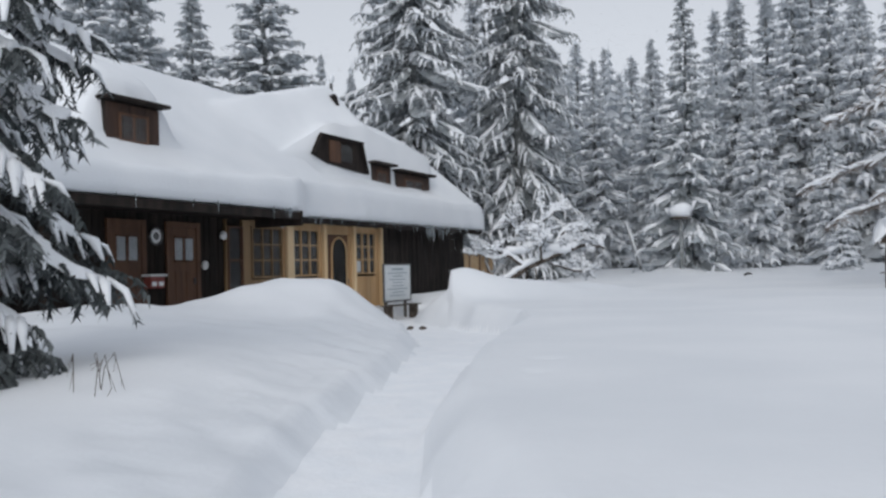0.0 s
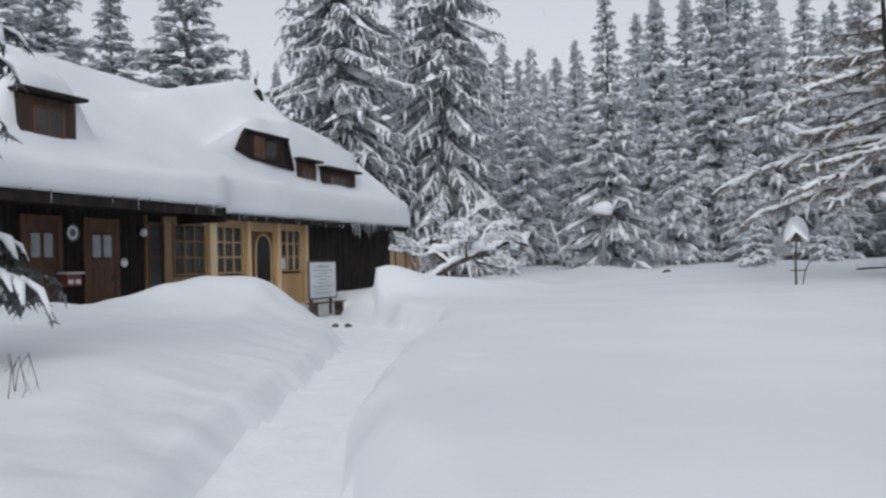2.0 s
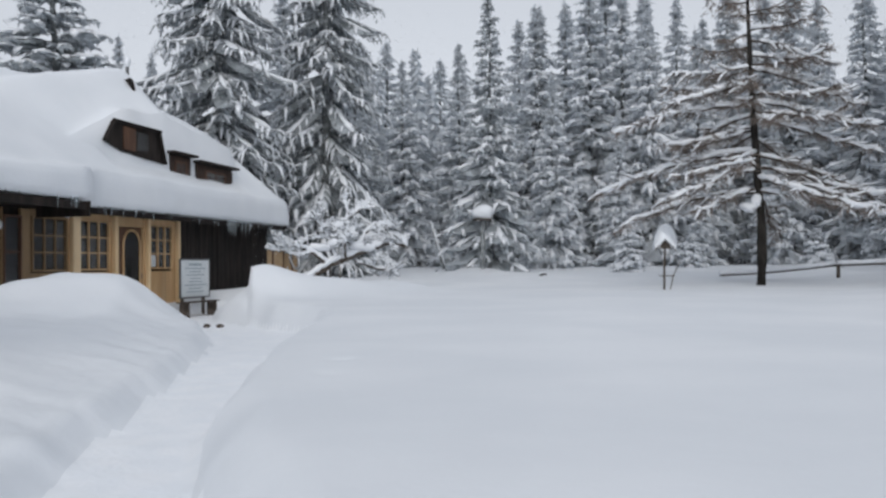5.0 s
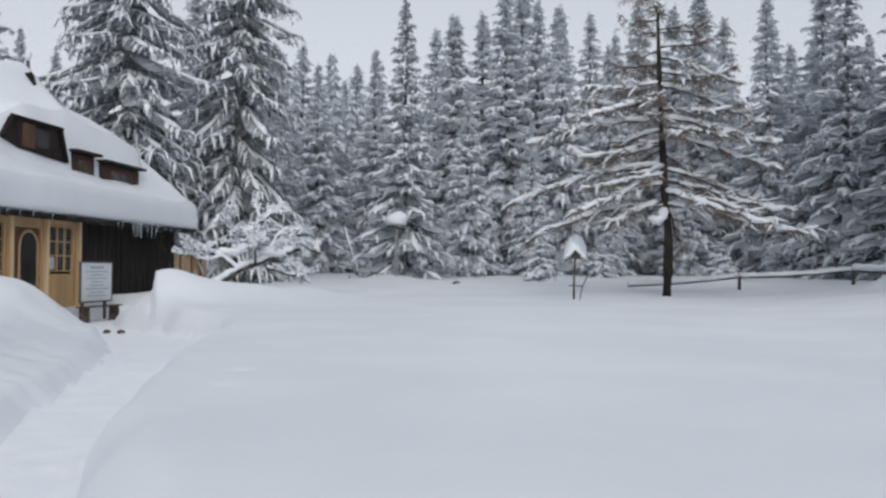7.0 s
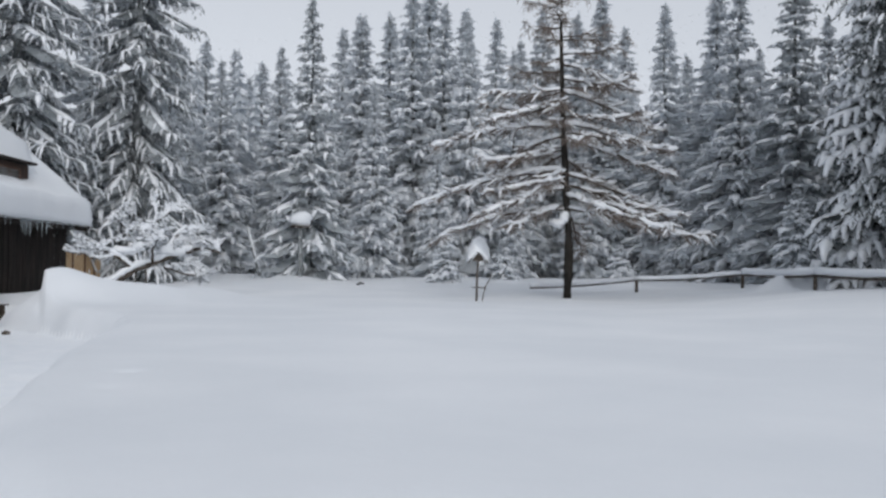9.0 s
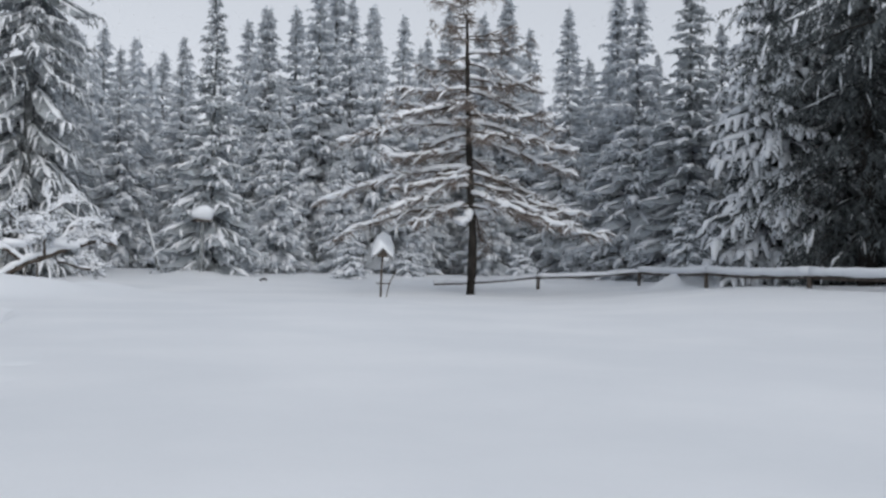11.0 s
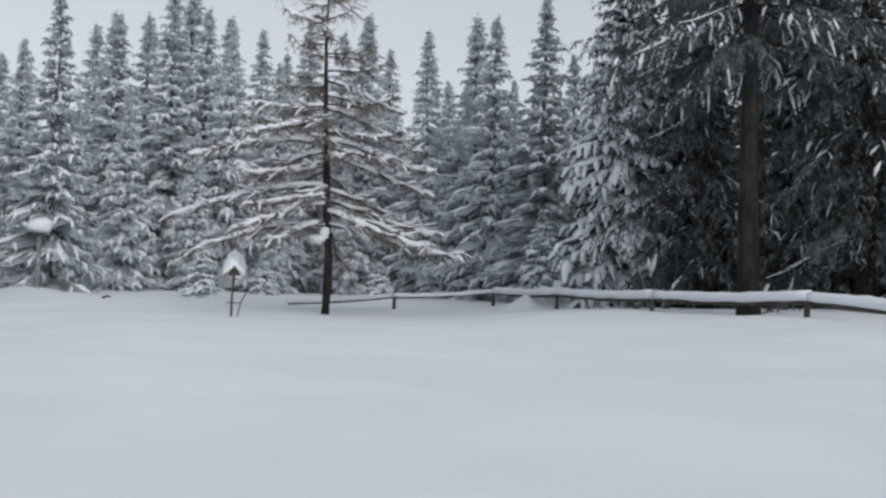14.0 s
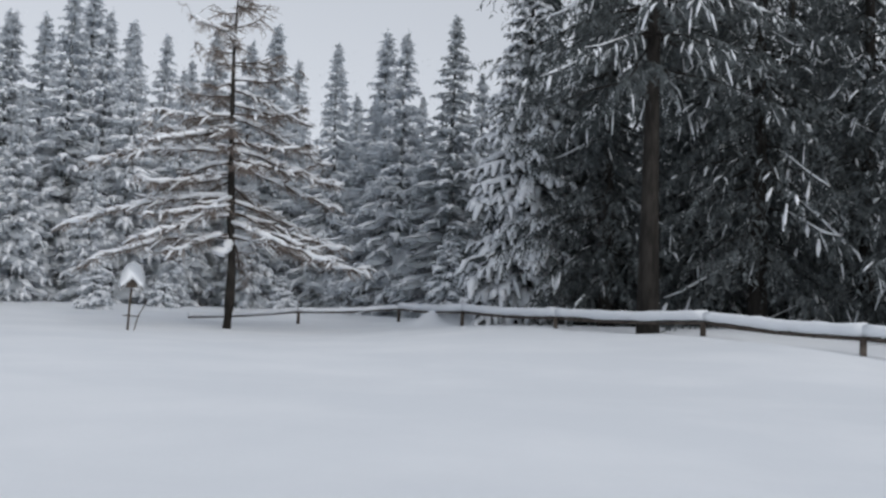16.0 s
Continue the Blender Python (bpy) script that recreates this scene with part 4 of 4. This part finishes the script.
def wood_filling(name, mat, seed, count, az0, az1, d0, d1, load, label, taller=0.0):
    """The wood going on behind the forest edge."""
    rng = random.Random(seed)
    s, w = Shape(), Shape()
    for k in range(count):
        az, d = radians(rng.uniform(az0, az1)), rng.uniform(d0, d1)
        x, y = math.sin(az) * d, math.cos(az) * d
        h, g = rng.uniform(13, 17.5) + (d - 60) * 0.03 + taller, ground(x, y)
        r = rng.uniform(1.9, 2.7)
        for i in range(26):
            f = i / 26
            for b in range(7):
                a = rng.random() * 6.28
                l = (r * (1 - f) ** 0.75 + 0.1) * rng.uniform(0.7, 1.15)
                c, q = math.cos(a), math.sin(a)
                z = g + 0.4 + (h - 0.4) * f
                tip = (x + c * l, y + q * l, z - l * rng.uniform(0.3, 0.75))
                wd = l * 0.32
                s.quad((x, y, z + 0.3), (x + c * l * 0.6 - q * wd, y + q * l * 0.6 + c * wd, z - 0.25 * l), tip, (x + c * l * 0.6 + q * wd, y + q * l * 0.6 - c * wd, z - 0.25 * l))
                if rng.random() < load:
                    wd *= 0.6
                    w.quad((x + c * l * 0.3, y + q * l * 0.3, z + 0.22), (x + c * l * 0.65 - q * wd, y + q * l * 0.65 + c * wd, z - 0.2 * l), (tip[0], tip[1], tip[2] + 0.1), (x + c * l * 0.65 + q * wd, y + q * l * 0.65 - c * wd, z - 0.2 * l))
        s.tube([(x, y, g - 0.3), (x, y, g + h)], [0.2, 0.02], 5)
    tagged(part(name, s, mat), label, "forest", kind="stuff")
    tagged(part(name + "_snow", w, BOUGH_SNOW), "snow lying on the spruces of the wood", "snow", kind="stuff")


# the distant wood's fading is painted into its needle colour
wood_filling("distant_wood", HAZE_RIMED, 77, 170, -34, 52, 66, 118, 0.3, "dense frosted spruce wood, colour paled towards the snowfall haze")
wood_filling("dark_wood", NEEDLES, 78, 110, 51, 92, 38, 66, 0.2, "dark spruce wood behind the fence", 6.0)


# ---------- larch ----------
def larch():
    rng = random.Random(5)
    tree = tagged(new("larch"), "bare larch with snow along its long branches", "tree")
    H = 13.9
    spine = [(0, 0, -0.4), (0.08, 0, 1.0), (0.10, 0, 2.2), (-0.05, 0, 4.0), (-0.16, 0, 6.0), (-0.28, 0, 8.5), (-0.36, 0, 11.0), (-0.30, 0, H)]
    part("trunk", Shape().tube(spine, [0.24, 0.20, 0.175, 0.16, 0.135, 0.10, 0.06, 0.015], 10), BARK, tree, smooth=True)

    def limb(z, az, length, rise, droop, curl, loaded):
        limbs, twigs, snow = Shape(), Shape(), Shape()
        k = max(i for i in range(len(spine)) if spine[i][2] <= z)
        a, b = Vector(spine[k]), Vector(spine[min(k + 1, 7)])
        o = a.lerp(b, (z - a.z) / max(0.01, b.z - a.z))
        d = Vector((math.cos(az), math.sin(az), 0))
        pts, bend = [], 0.0
        for i in range(9):
            s = i / 8
            bend += rng.uniform(-0.06, 0.06)
            q = Matrix.Rotation(bend, 3, "Z") @ d
            pts.append(o + q * (length * s) + Vector((0, 0, length * (rise * s - droop * s * s + curl * s ** 4) + rng.uniform(-0.12, 0.10) * s)))
        r0 = 0.018 + 0.011 * length
        limbs.tube(pts, [r0 * (1 - 0.85 * i / 8) for i in range(9)], 5)
        i = 0
        while i < 8:
            if rng.random() < loaded:
                j = min(8, i + rng.choice((2, 3, 4)))
                r = rng.uniform(0.085, 0.145) * (0.65 + 0.10 * length)
                seg = pts[i:j + 1]
                fine = [at_curve(seg, q / (2 * (len(seg) - 1))) for q in range(2 * (len(seg) - 1) + 1)]
                snow.tube([p + Vector((0, 0, r * 0.5 + 0.02)) for p in fine], [r * (0.5 if q in (0, len(fine) - 1) else rng.uniform(0.75, 1.3)) for q in range(len(fine))], 6, 0.75)
                i = j
            else:
                i += 1
        n = int((16 + 13 * length) * (1 - 0.055 * max(0.0, z - 4)))
        for k in range(n):
            s = rng.uniform(0.12, 1.0)
            p = at_curve(pts, s)
            way = Matrix.Rotation(rng.choice((-1, 1)) * rng.uniform(0.4, 1.3), 3, "Z") @ d
            l = rng.uniform(0.25, 0.9) * (1.2 - 0.5 * s)
            up = rng.uniform(-0.8, 0.3)
            mid = p + way * l * 0.5 + Vector((0, 0, up * l * 0.4))
            end = p + way * l + Vector((0, 0, up * l))
            twigs.tube([p, mid, end], [0.017, 0.012, 0.005], 3, cap=False)
            for q in range(4):
                b = p.lerp(end, rng.random())
                e = b + Vector((rng.uniform(-1, 1), rng.uniform(-1, 1), rng.uniform(-1.1, 0.3))) * rng.uniform(0.12, 0.38)
                twigs.tube([b, e], [0.012, 0.005], 3, cap=False)
            if rng.random() < 0.5 * loaded:
                r = rng.uniform(0.035, 0.085)
                snow.tube([p + Vector((0, 0, r)), mid + Vector((0, 0, r)), end + Vector((0, 0, r * 0.7))], [r, r * 1.1, r * 0.4], 5, 0.8)
        ob = part("limb", limbs, GREYWOOD, tree)
        tagged(part("twig_spray", twigs, TWIG, ob), kind="stuff")
        if snow.v:
            tagged(part("snow_load", snow, BOUGH_SNOW, ob, smooth=True), kind="stuff")

    # the long low limbs that mark its outline, towards the hut and away from it
    left, right = radians(148), radians(-32)
    for z, az, l, rise, dr, curl, ld in ((3.55, left + 0.1, 5.4, 0.06, 0.34, 0.03, 0.7), (5.15, left - 0.15, 6.6, 0.0, 0.24, 0.03, 1.0), (6.9, left + 0.15, 5.4, 0.04, 0.18, 0.0, 1.0),
                                         (6.5, left - 0.5, 4.2, 0.0, 0.46, 0.0, 1.0), (8.4, left, 3.0, -0.1, 0.0, 0.1, 1.0), (3.6, right, 5.6, -0.10, 0.28, 0.19, 0.8),
                                         (4.0, right - 0.4, 4.4, -0.05, 0.35, 0.12, 0.8), (5.0, right + 0.3, 4.6, -0.2, 0.25, 0.14, 0.9), (6.4, right + 0.1, 4.4, -0.2, 0.28, 0.12, 0.9),
                                         (7.0, right - 0.3, 4.6, -0.1, 0.42, 0.22, 1.0), (8.3, right + 0.2, 4.3, -0.08, 0.55, 0.28, 1.0), (9.4, right, 2.8, -0.05, 0.5, 0.1, 0.8),
                                         (4.4, left + 0.5, 4.0, -0.1, 0.3, 0.1, 0.9), (5.8, left - 0.9, 3.8, -0.1, 0.3, 0.1, 0.9), (7.7, left + 0.5, 3.6, -0.05, 0.3, 0.1, 0.9)):
        limb(z, az, l, rise, dr, curl, ld)
    for k in range(38):
        f = (k + rng.random()) / 38
        z = 3.4 + (H - 3.9) * f
        limb(z, rng.random() * 6.28, (3.5 * (1 - f) + 1.35) * rng.uniform(0.6, 1.05), -0.22 + 0.45 * f, 0.32 - 0.15 * f, 0.18 + 0.3 * f, 0.62 * (1 - f) ** 1.3)
    s = Shape().blob((-0.36, 0.12, 3.0), (0.36, 0.28, 0.19), rng, 7, 12, 0.35).blob((-0.14, -0.02, 3.25), (0.2, 0.2, 0.24), rng, 7, 12, 0.35)
    part("snow_clump", s, BOUGH_SNOW, tree, smooth=True)
    tree.matrix_world = pose(19.35, 30.7, ground(19.35, 30.7))


larch()


# ---------- bird feeder, lamp pole, fence ----------
def feeder():
    f = thing("bird_feeder", "roofed wooden bird feeder on a post under a snow cap", "bird feeder", 14.0, 28.0, ground(14.0, 28.0), -26)
    part("post", Shape().tube([(0, 0, -0.4), (0.02, 0, 0.8), (0.08, 0, 1.75)], [0.06, 0.055, 0.05], 7), GREYWOOD, f)
    box("floor_board", GREYWOOD, f, -0.22, 0.38, -0.22, 0.22, 1.52, 1.56, 0.008)
    for a, b in (((-0.42, 1.42), (0.08, 1.98)), ((0.58, 1.42), (0.08, 1.98))):
        r = Shape()
        for y in (-0.36, 0.36):
            r.quad((a[0], y, a[1]), (b[0], y, b[1]), (b[0], y, b[1] + 0.04), (a[0], y, a[1] + 0.04))
        for dz in (0, 0.04):
            r.quad((a[0], -0.36, a[1] + dz), (b[0], -0.36, b[1] + dz), (b[0], 0.36, b[1] + dz), (a[0], 0.36, a[1] + dz))
        part("roof_board", r, GREYWOOD, f)
    g = Shape()
    for y in (-0.2, 0.2):
        g.quad((-0.15, y, 1.56), (0.31, y, 1.56), (0.31, y, 1.64), (0.08, y, 1.84), (-0.15, y, 1.64))
    part("gable_board", g, GREYWOOD, f)
    cap = Shape()
    for k in range(9):
        y = -0.44 + 0.11 * k
        e = 1 - 0.12 * (abs(k - 4) / 4) ** 3
        ring = [(-0.46, 1.46), (-0.52, 1.62), (-0.44, 2.0), (-0.22, 2.34), (0.1, 2.46), (0.42, 2.32), (0.6, 2.0), (0.66, 1.64), (0.62, 1.42), (0.36, 1.66), (0.08, 1.86), (-0.22, 1.64)]
        cap.v += [(0.08 + (u - 0.08) * e, y, 2.0 + (z - 2.0) * e) for u, z in ring]
    for k in range(8):
        for j in range(12):
            a, b = k * 12 + j, k * 12 + (j + 1) % 12
            cap.f.append((a, b, b + 12, a + 12))
    cap.f.append(tuple(range(12)))
    cap.f.append(tuple(range(96, 108)))
    part("snow_cap", cap, SNOW, f, smooth=True)
    f.scale = (0.70, 0.70, 0.92)
    part("crossbar", Shape().tube([(-0.25, -0.06, 0.52), (0.5, -0.06, 0.50)], [0.022, 0.022], 5), GREYWOOD, f)
    part("stake", Shape().tube([(0.22, -0.05, -0.3), (0.42, -0.05, 0.5), (0.78, -0.05, 1.05)], [0.03, 0.03, 0.02], 5), GREYWOOD, f)


feeder()


def snow_pole():
    p = thing("lamp_pole", "wooden pole with a snow-covered top", "pole", 12.5, 46.3, ground(12.5, 46.3))
    part("pole", Shape().tube([(0, 0, -0.5), (0, 0, 2.6)], [0.12, 0.10], 8), HAZE_RIMED_BARK, p)
    box("hood", GREYWOOD, p, -0.45, 0.45, -0.4, 0.4, 2.55, 2.65, 0.02)
    part("snow_cap", Shape().blob((0, 0, 2.98), (0.62, 0.55, 0.42), random.Random(6), 7, 12), SNOW, p, smooth=True)


snow_pole()

FENCE = [(19.46, 33.77), (25.0, 33.77), (28.92, 31.2), (26.78, 25.04), (24.38, 18.46), (22.56, 12.09), (21.22, 7.48), (20.1, 2.6), (19.0, -2.5)]
RAIL = [1.11, 1.48, 1.79, 1.78, 1.71, 1.75, 1.54, 1.45, 1.42]


def fence():
    f = thing("rail_fence", "low wooden rail fence half buried in snow", "fence")
    rng = random.Random(12)
    snow = Shape()
    for k, ((x, y), z) in enumerate(zip(FENCE, RAIL)):
        g = ground(x, y)
        if k:
            part("post", Shape().tube([(x, y, g - 0.5), (x + 0.02, y, z + 0.03)], [0.085, 0.075], 7), GREYWOOD, f)
    for (xa, ya), za, (xb, yb), zb in zip(FENCE, RAIL, FENCE[1:], RAIL[1:]):
        a, b = Vector((xa, ya, za)), Vector((xb, yb, zb))
        side = (b - a).cross(Vector((0, 0, 1))).normalized() * -0.09
        pts = [a.lerp(b, s) + side + Vector((0, 0, -0.06 * math.sin(math.pi * s))) for s in (0, 0.25, 0.5, 0.75, 1)]
        near = 1.0 if yb < 26 else 0.4
        thick = 0.6 + 0.4 * near
        part("rail", Shape().tube(pts, [w * thick for w in (0.05, 0.052, 0.05, 0.047, 0.045)], 7), GREYWOOD, f)
        m = 16
        top = [a.lerp(b, s / m) + side + Vector((0, 0, 0.06 + 0.13 * near + 0.03 * rng.random() - 0.06 * math.sin(math.pi * s / m))) for s in range(m + 1)]
        snow.tube(top, [(0.12 + 0.035 * rng.random()) * (0.45 + 0.65 * near) for _ in top], 8, 1.0)
    ob = part("fence_snow", snow, SNOW, smooth=True)
    tagged(ob, "band of snow lying on the fence rails", "snow", kind="stuff")


fence()


# ---------- snowy bush at the hut's end ----------
def bush():
    """An old fruit tree bowed down: one leaning trunk, arched limbs, an umbrella of fine rimed twigs."""
    rng = random.Random(9)
    b = tagged(new("fruit_tree"), "low leaning fruit tree thickly loaded with snow", "tree")

    def arch(points, r, snow_r, twigs, reach, name="limb"):
        pts = [Vector(p) for p in points]
        fine = [at_curve(pts, k / 14) + Vector((rng.uniform(-0.03, 0.03), rng.uniform(-0.04, 0.04), rng.uniform(-0.03, 0.03))) for k in range(15)]
        limb = part(name, Shape().tube(fine, [r * (1 - 0.7 * k / 14) for k in range(15)], 7), GREYWOOD, b, smooth=True)
        rods, snow = Shape(), Shape()
        if snow_r:
            snow.tube([p + UP * (snow_r * 0.55 + r * 0.6) for p in fine], [snow_r * (0.4 if k in (0, 14) else rng.uniform(0.75, 1.25)) * (1 - 0.45 * k / 14) for k in range(15)], 8, 0.85)

        def shoot(p, way, l, depth):
            mid = p + way * (l * 0.5) + UP * (l * rng.uniform(-0.02, 0.12))
            end = p + way * l + UP * (l * rng.uniform(-0.25, 0.12))
            rods.tube([p, mid, end], [0.008 + 0.006 * depth, 0.007 + 0.004 * depth, 0.004], 3, cap=False)
            if rng.random() < 0.85:
                q = rng.uniform(0.022, 0.042) * (1 + 0.5 * depth)
                snow.tube([p + UP * q * 0.8, mid + UP * q, end + UP * q * 0.6], [q * 0.7, q * rng.uniform(0.8, 1.3), q * 0.4], 4, 0.9, cap=False)
            if depth:
                for _ in range(7):
                    w = (way + Vector((rng.uniform(-1, 1), rng.uniform(-1, 1), rng.uniform(-0.35, 0.6)))).normalized()
                    shoot(p.lerp(end, rng.uniform(0.25, 1.0)), w, l * rng.uniform(0.35, 0.6), depth - 1)

        for k in range(int(twigs * 1.15)):
            s = 0.35 + 0.65 * (k + rng.random()) / twigs
            p = at_curve(fine, min(1.0, s))
            way = Vector((rng.uniform(-1, 1), rng.uniform(-1, 1), rng.uniform(-0.15, 0.75))).normalized()
            shoot(p, way, reach * rng.uniform(0.6, 1.2), 2)
        if rods.v:
            tagged(part("twig_spray", rods, HAZE_RIMED_BARK, limb), kind="stuff")
        if snow.v:
            tagged(part("snow_load", snow, BOUGH_SNOW, limb, smooth=True), kind="stuff")

    arch([(-0.55, -0.1, -0.3), (0.0, 0, 0.05), (0.45, 0, 0.3), (0.95, 0, 0.6), (1.43, 0, 0.77)], 0.15, 0.21, 0, 0, "trunk")
    arch([(1.35, 0, 0.74), (2.06, -0.1, 1.0), (2.6, -0.15, 1.22), (3.2, -0.1, 1.36), (3.75, 0, 1.43), (4.25, 0.1, 1.25)], 0.10, 0.17, 13, 0.55)
    arch([(1.43, 0, 0.77), (1.6, 0.1, 1.4), (1.55, 0.15, 2.0), (1.7, 0.2, 2.4), (2.3, 0.3, 2.75)], 0.08, 0.07, 12, 0.6)
    arch([(0.95, 0, 0.6), (0.45, -0.1, 0.95), (0.03, -0.2, 1.15), (-0.6, -0.25, 1.3), (-1.15, -0.3, 1.12)], 0.08, 0.11, 13, 0.55)
    arch([(1.2, 0, 0.75), (0.95, 0.2, 1.5), (0.6, 0.3, 2.05), (0.2, 0.4, 2.45)], 0.07, 0.08, 13, 0.6)
    arch([(1.9, -0.1, 0.95), (2.4, 0.2, 1.75), (2.9, 0.35, 2.15), (3.4, 0.4, 1.9)], 0.07, 0.10, 13, 0.6)
    arch([(1.6, 0, 0.8), (1.5, -0.7, 1.35), (1.45, -1.2, 1.6), (1.5, -1.7, 1.4)], 0.06, 0.10, 11, 0.5)
    arch([(1.6, 0, 0.8), (1.5, 0.8, 1.5), (1.6, 1.5, 1.8), (1.7, 2.0, 1.6)], 0.06, 0.08, 9, 0.55)
    arch([(2.0, -0.2, 0.75), (2.5, -0.5, 0.55), (3.1, -0.6, 0.45), (3.7, -0.6, 0.2)], 0.05, 0.07, 13, 0.5)
    arch([(0.9, 0.05, -0.2), (0.92, 0.03, 0.3), (0.98, 0, 0.62)], 0.06, 0.0, 0, 0, "stem")
    arch([(1.38, 0.1, -0.2), (1.36, 0.05, 0.3), (1.33, 0, 0.74)], 0.06, 0.0, 0, 0, "stem")
    for x, y, z, w, h in ((2.3, -0.2, 1.32, 0.55, 0.2), (1.2, -0.2, 1.45, 0.4, 0.16), (0.5, -0.1, 1.3, 0.5, 0.14), (1.5, 0.1, 2.1, 0.4, 0.16), (2.8, 0.1, 1.75, 0.4, 0.14)):
        part("snow_pad", Shape().blob((x, y, z), (w, w * 0.6, h), rng, 6, 11, 0.3), BOUGH_SNOW, b, smooth=True)
    b.matrix_world = pose(2.25, 33.1, ground(2.25, 33.1) + 0.05) @ Matrix.Diagonal((0.9, 0.9, 1.0, 1))


bush()


def dry_twigs():
    rng = random.Random(15)
    t = tagged(new("dry_stalks"), "few bent dry stalks poking out of the snow", "twigs")
    for k in range(4):
        x, y = rng.uniform(-0.35, 0.35), rng.uniform(-0.2, 0.2)
        bend = rng.uniform(-0.5, 0.4)
        pts = [Vector((x, y, -0.1)), Vector((x + bend * 0.3, y, 0.22)), Vector((x + bend * 0.8, y, 0.36)), Vector((x + bend * 1.2, y, 0.2 + rng.uniform(-0.2, 0.15)))]
        s = Shape().tube(pts, [0.007, 0.006, 0.005, 0.003], 4)
        for q in range(4):
            p = at_curve(pts, rng.uniform(0.4, 1))
            s.tube([p, p + Vector((rng.uniform(-0.12, 0.12), 0, -rng.uniform(0.03, 0.2)))], [0.004, 0.002], 3)
        part("stalk", s, GREYWOOD, t)
    t.matrix_world = pose(-3.05, 7.2, ground(-3.05, 7.2)) @ Matrix.Diagonal((0.75, 0.75, 0.9, 1))


dry_twigs()


def leftovers():
    """Small things standing out of the snow."""
    s = thing("stub", "short dark stick poking out of the snow field", "stick", 14.6, 42.6, ground(14.6, 42.6))
    part("stick", Shape().tube([(-0.15, 0, 0.0), (0.05, 0, 0.10), (0.25, 0, 0.06)], [0.05, 0.06, 0.03], 5), BARK, s)
    p = thing("leaning_trunk", "thin snow-dusted trunk leaning at the wood's edge", "tree trunk", 11.85, 52.7, ground(11.85, 52.7))
    part("trunk", Shape().tube([(0, 0, -0.3), (-0.4, 0, 1.2), (-0.9, 0, 2.9)], [0.10, 0.09, 0.06], 7), HAZE_RIMED_BARK, p)
    part("snow_load", Shape().tube([(-0.05, -0.03, 0.3), (-0.4, -0.04, 1.3), (-0.88, -0.04, 2.9)], [0.08, 0.09, 0.07], 7), BOUGH_SNOW, p, smooth=True)
    for k, (x, y) in enumerate(((-1.0, 25.6), (-0.65, 25.45))):
        st = part("stone", Shape().blob((0, 0, 0.03), (0.10, 0.08, 0.07), random.Random(k), 5, 8, 0.3), GREYWOOD, smooth=True)
        st.matrix_world = pose(x, y, ground(x, y))
        tagged(st, "small dark stone on the trodden path", "stone")


leftovers()


def falling_snow():
    """Loose flakes in the air between the meadow and the wood."""
    rng = np.random.default_rng(3)
    n = 330000
    az = np.radians(rng.uniform(-36, 60, n))
    d = np.sqrt(rng.uniform(38.0 ** 2, 72.0 ** 2, n))
    c = np.stack([np.sin(az) * d, np.cos(az) * d, 1.6 + 11.5 * rng.power(1.0, n)], 1)
    a = rng.normal(size=(n, 3))
    a /= np.linalg.norm(a, axis=1)[:, None]
    b = np.cross(a, rng.normal(size=(n, 3)))
    b /= np.linalg.norm(b, axis=1)[:, None]
    r = rng.uniform(0.014, 0.031, n)[:, None]
    v = np.stack([c + a * r, c - a * r * 0.5 + b * r * 0.87, c - a * r * 0.5 - b * r * 0.87], 1).reshape(-1, 3)
    me = bpy.data.meshes.new("falling_snow")
    me.from_pydata(v.tolist(), [], np.arange(3 * n).reshape(-1, 3).tolist())
    me.materials.append(BOUGH_SNOW)
    tagged(new("falling_snow", me), "loose snowflakes drifting in the air", "snowflakes", kind="stuff")


falling_snow()
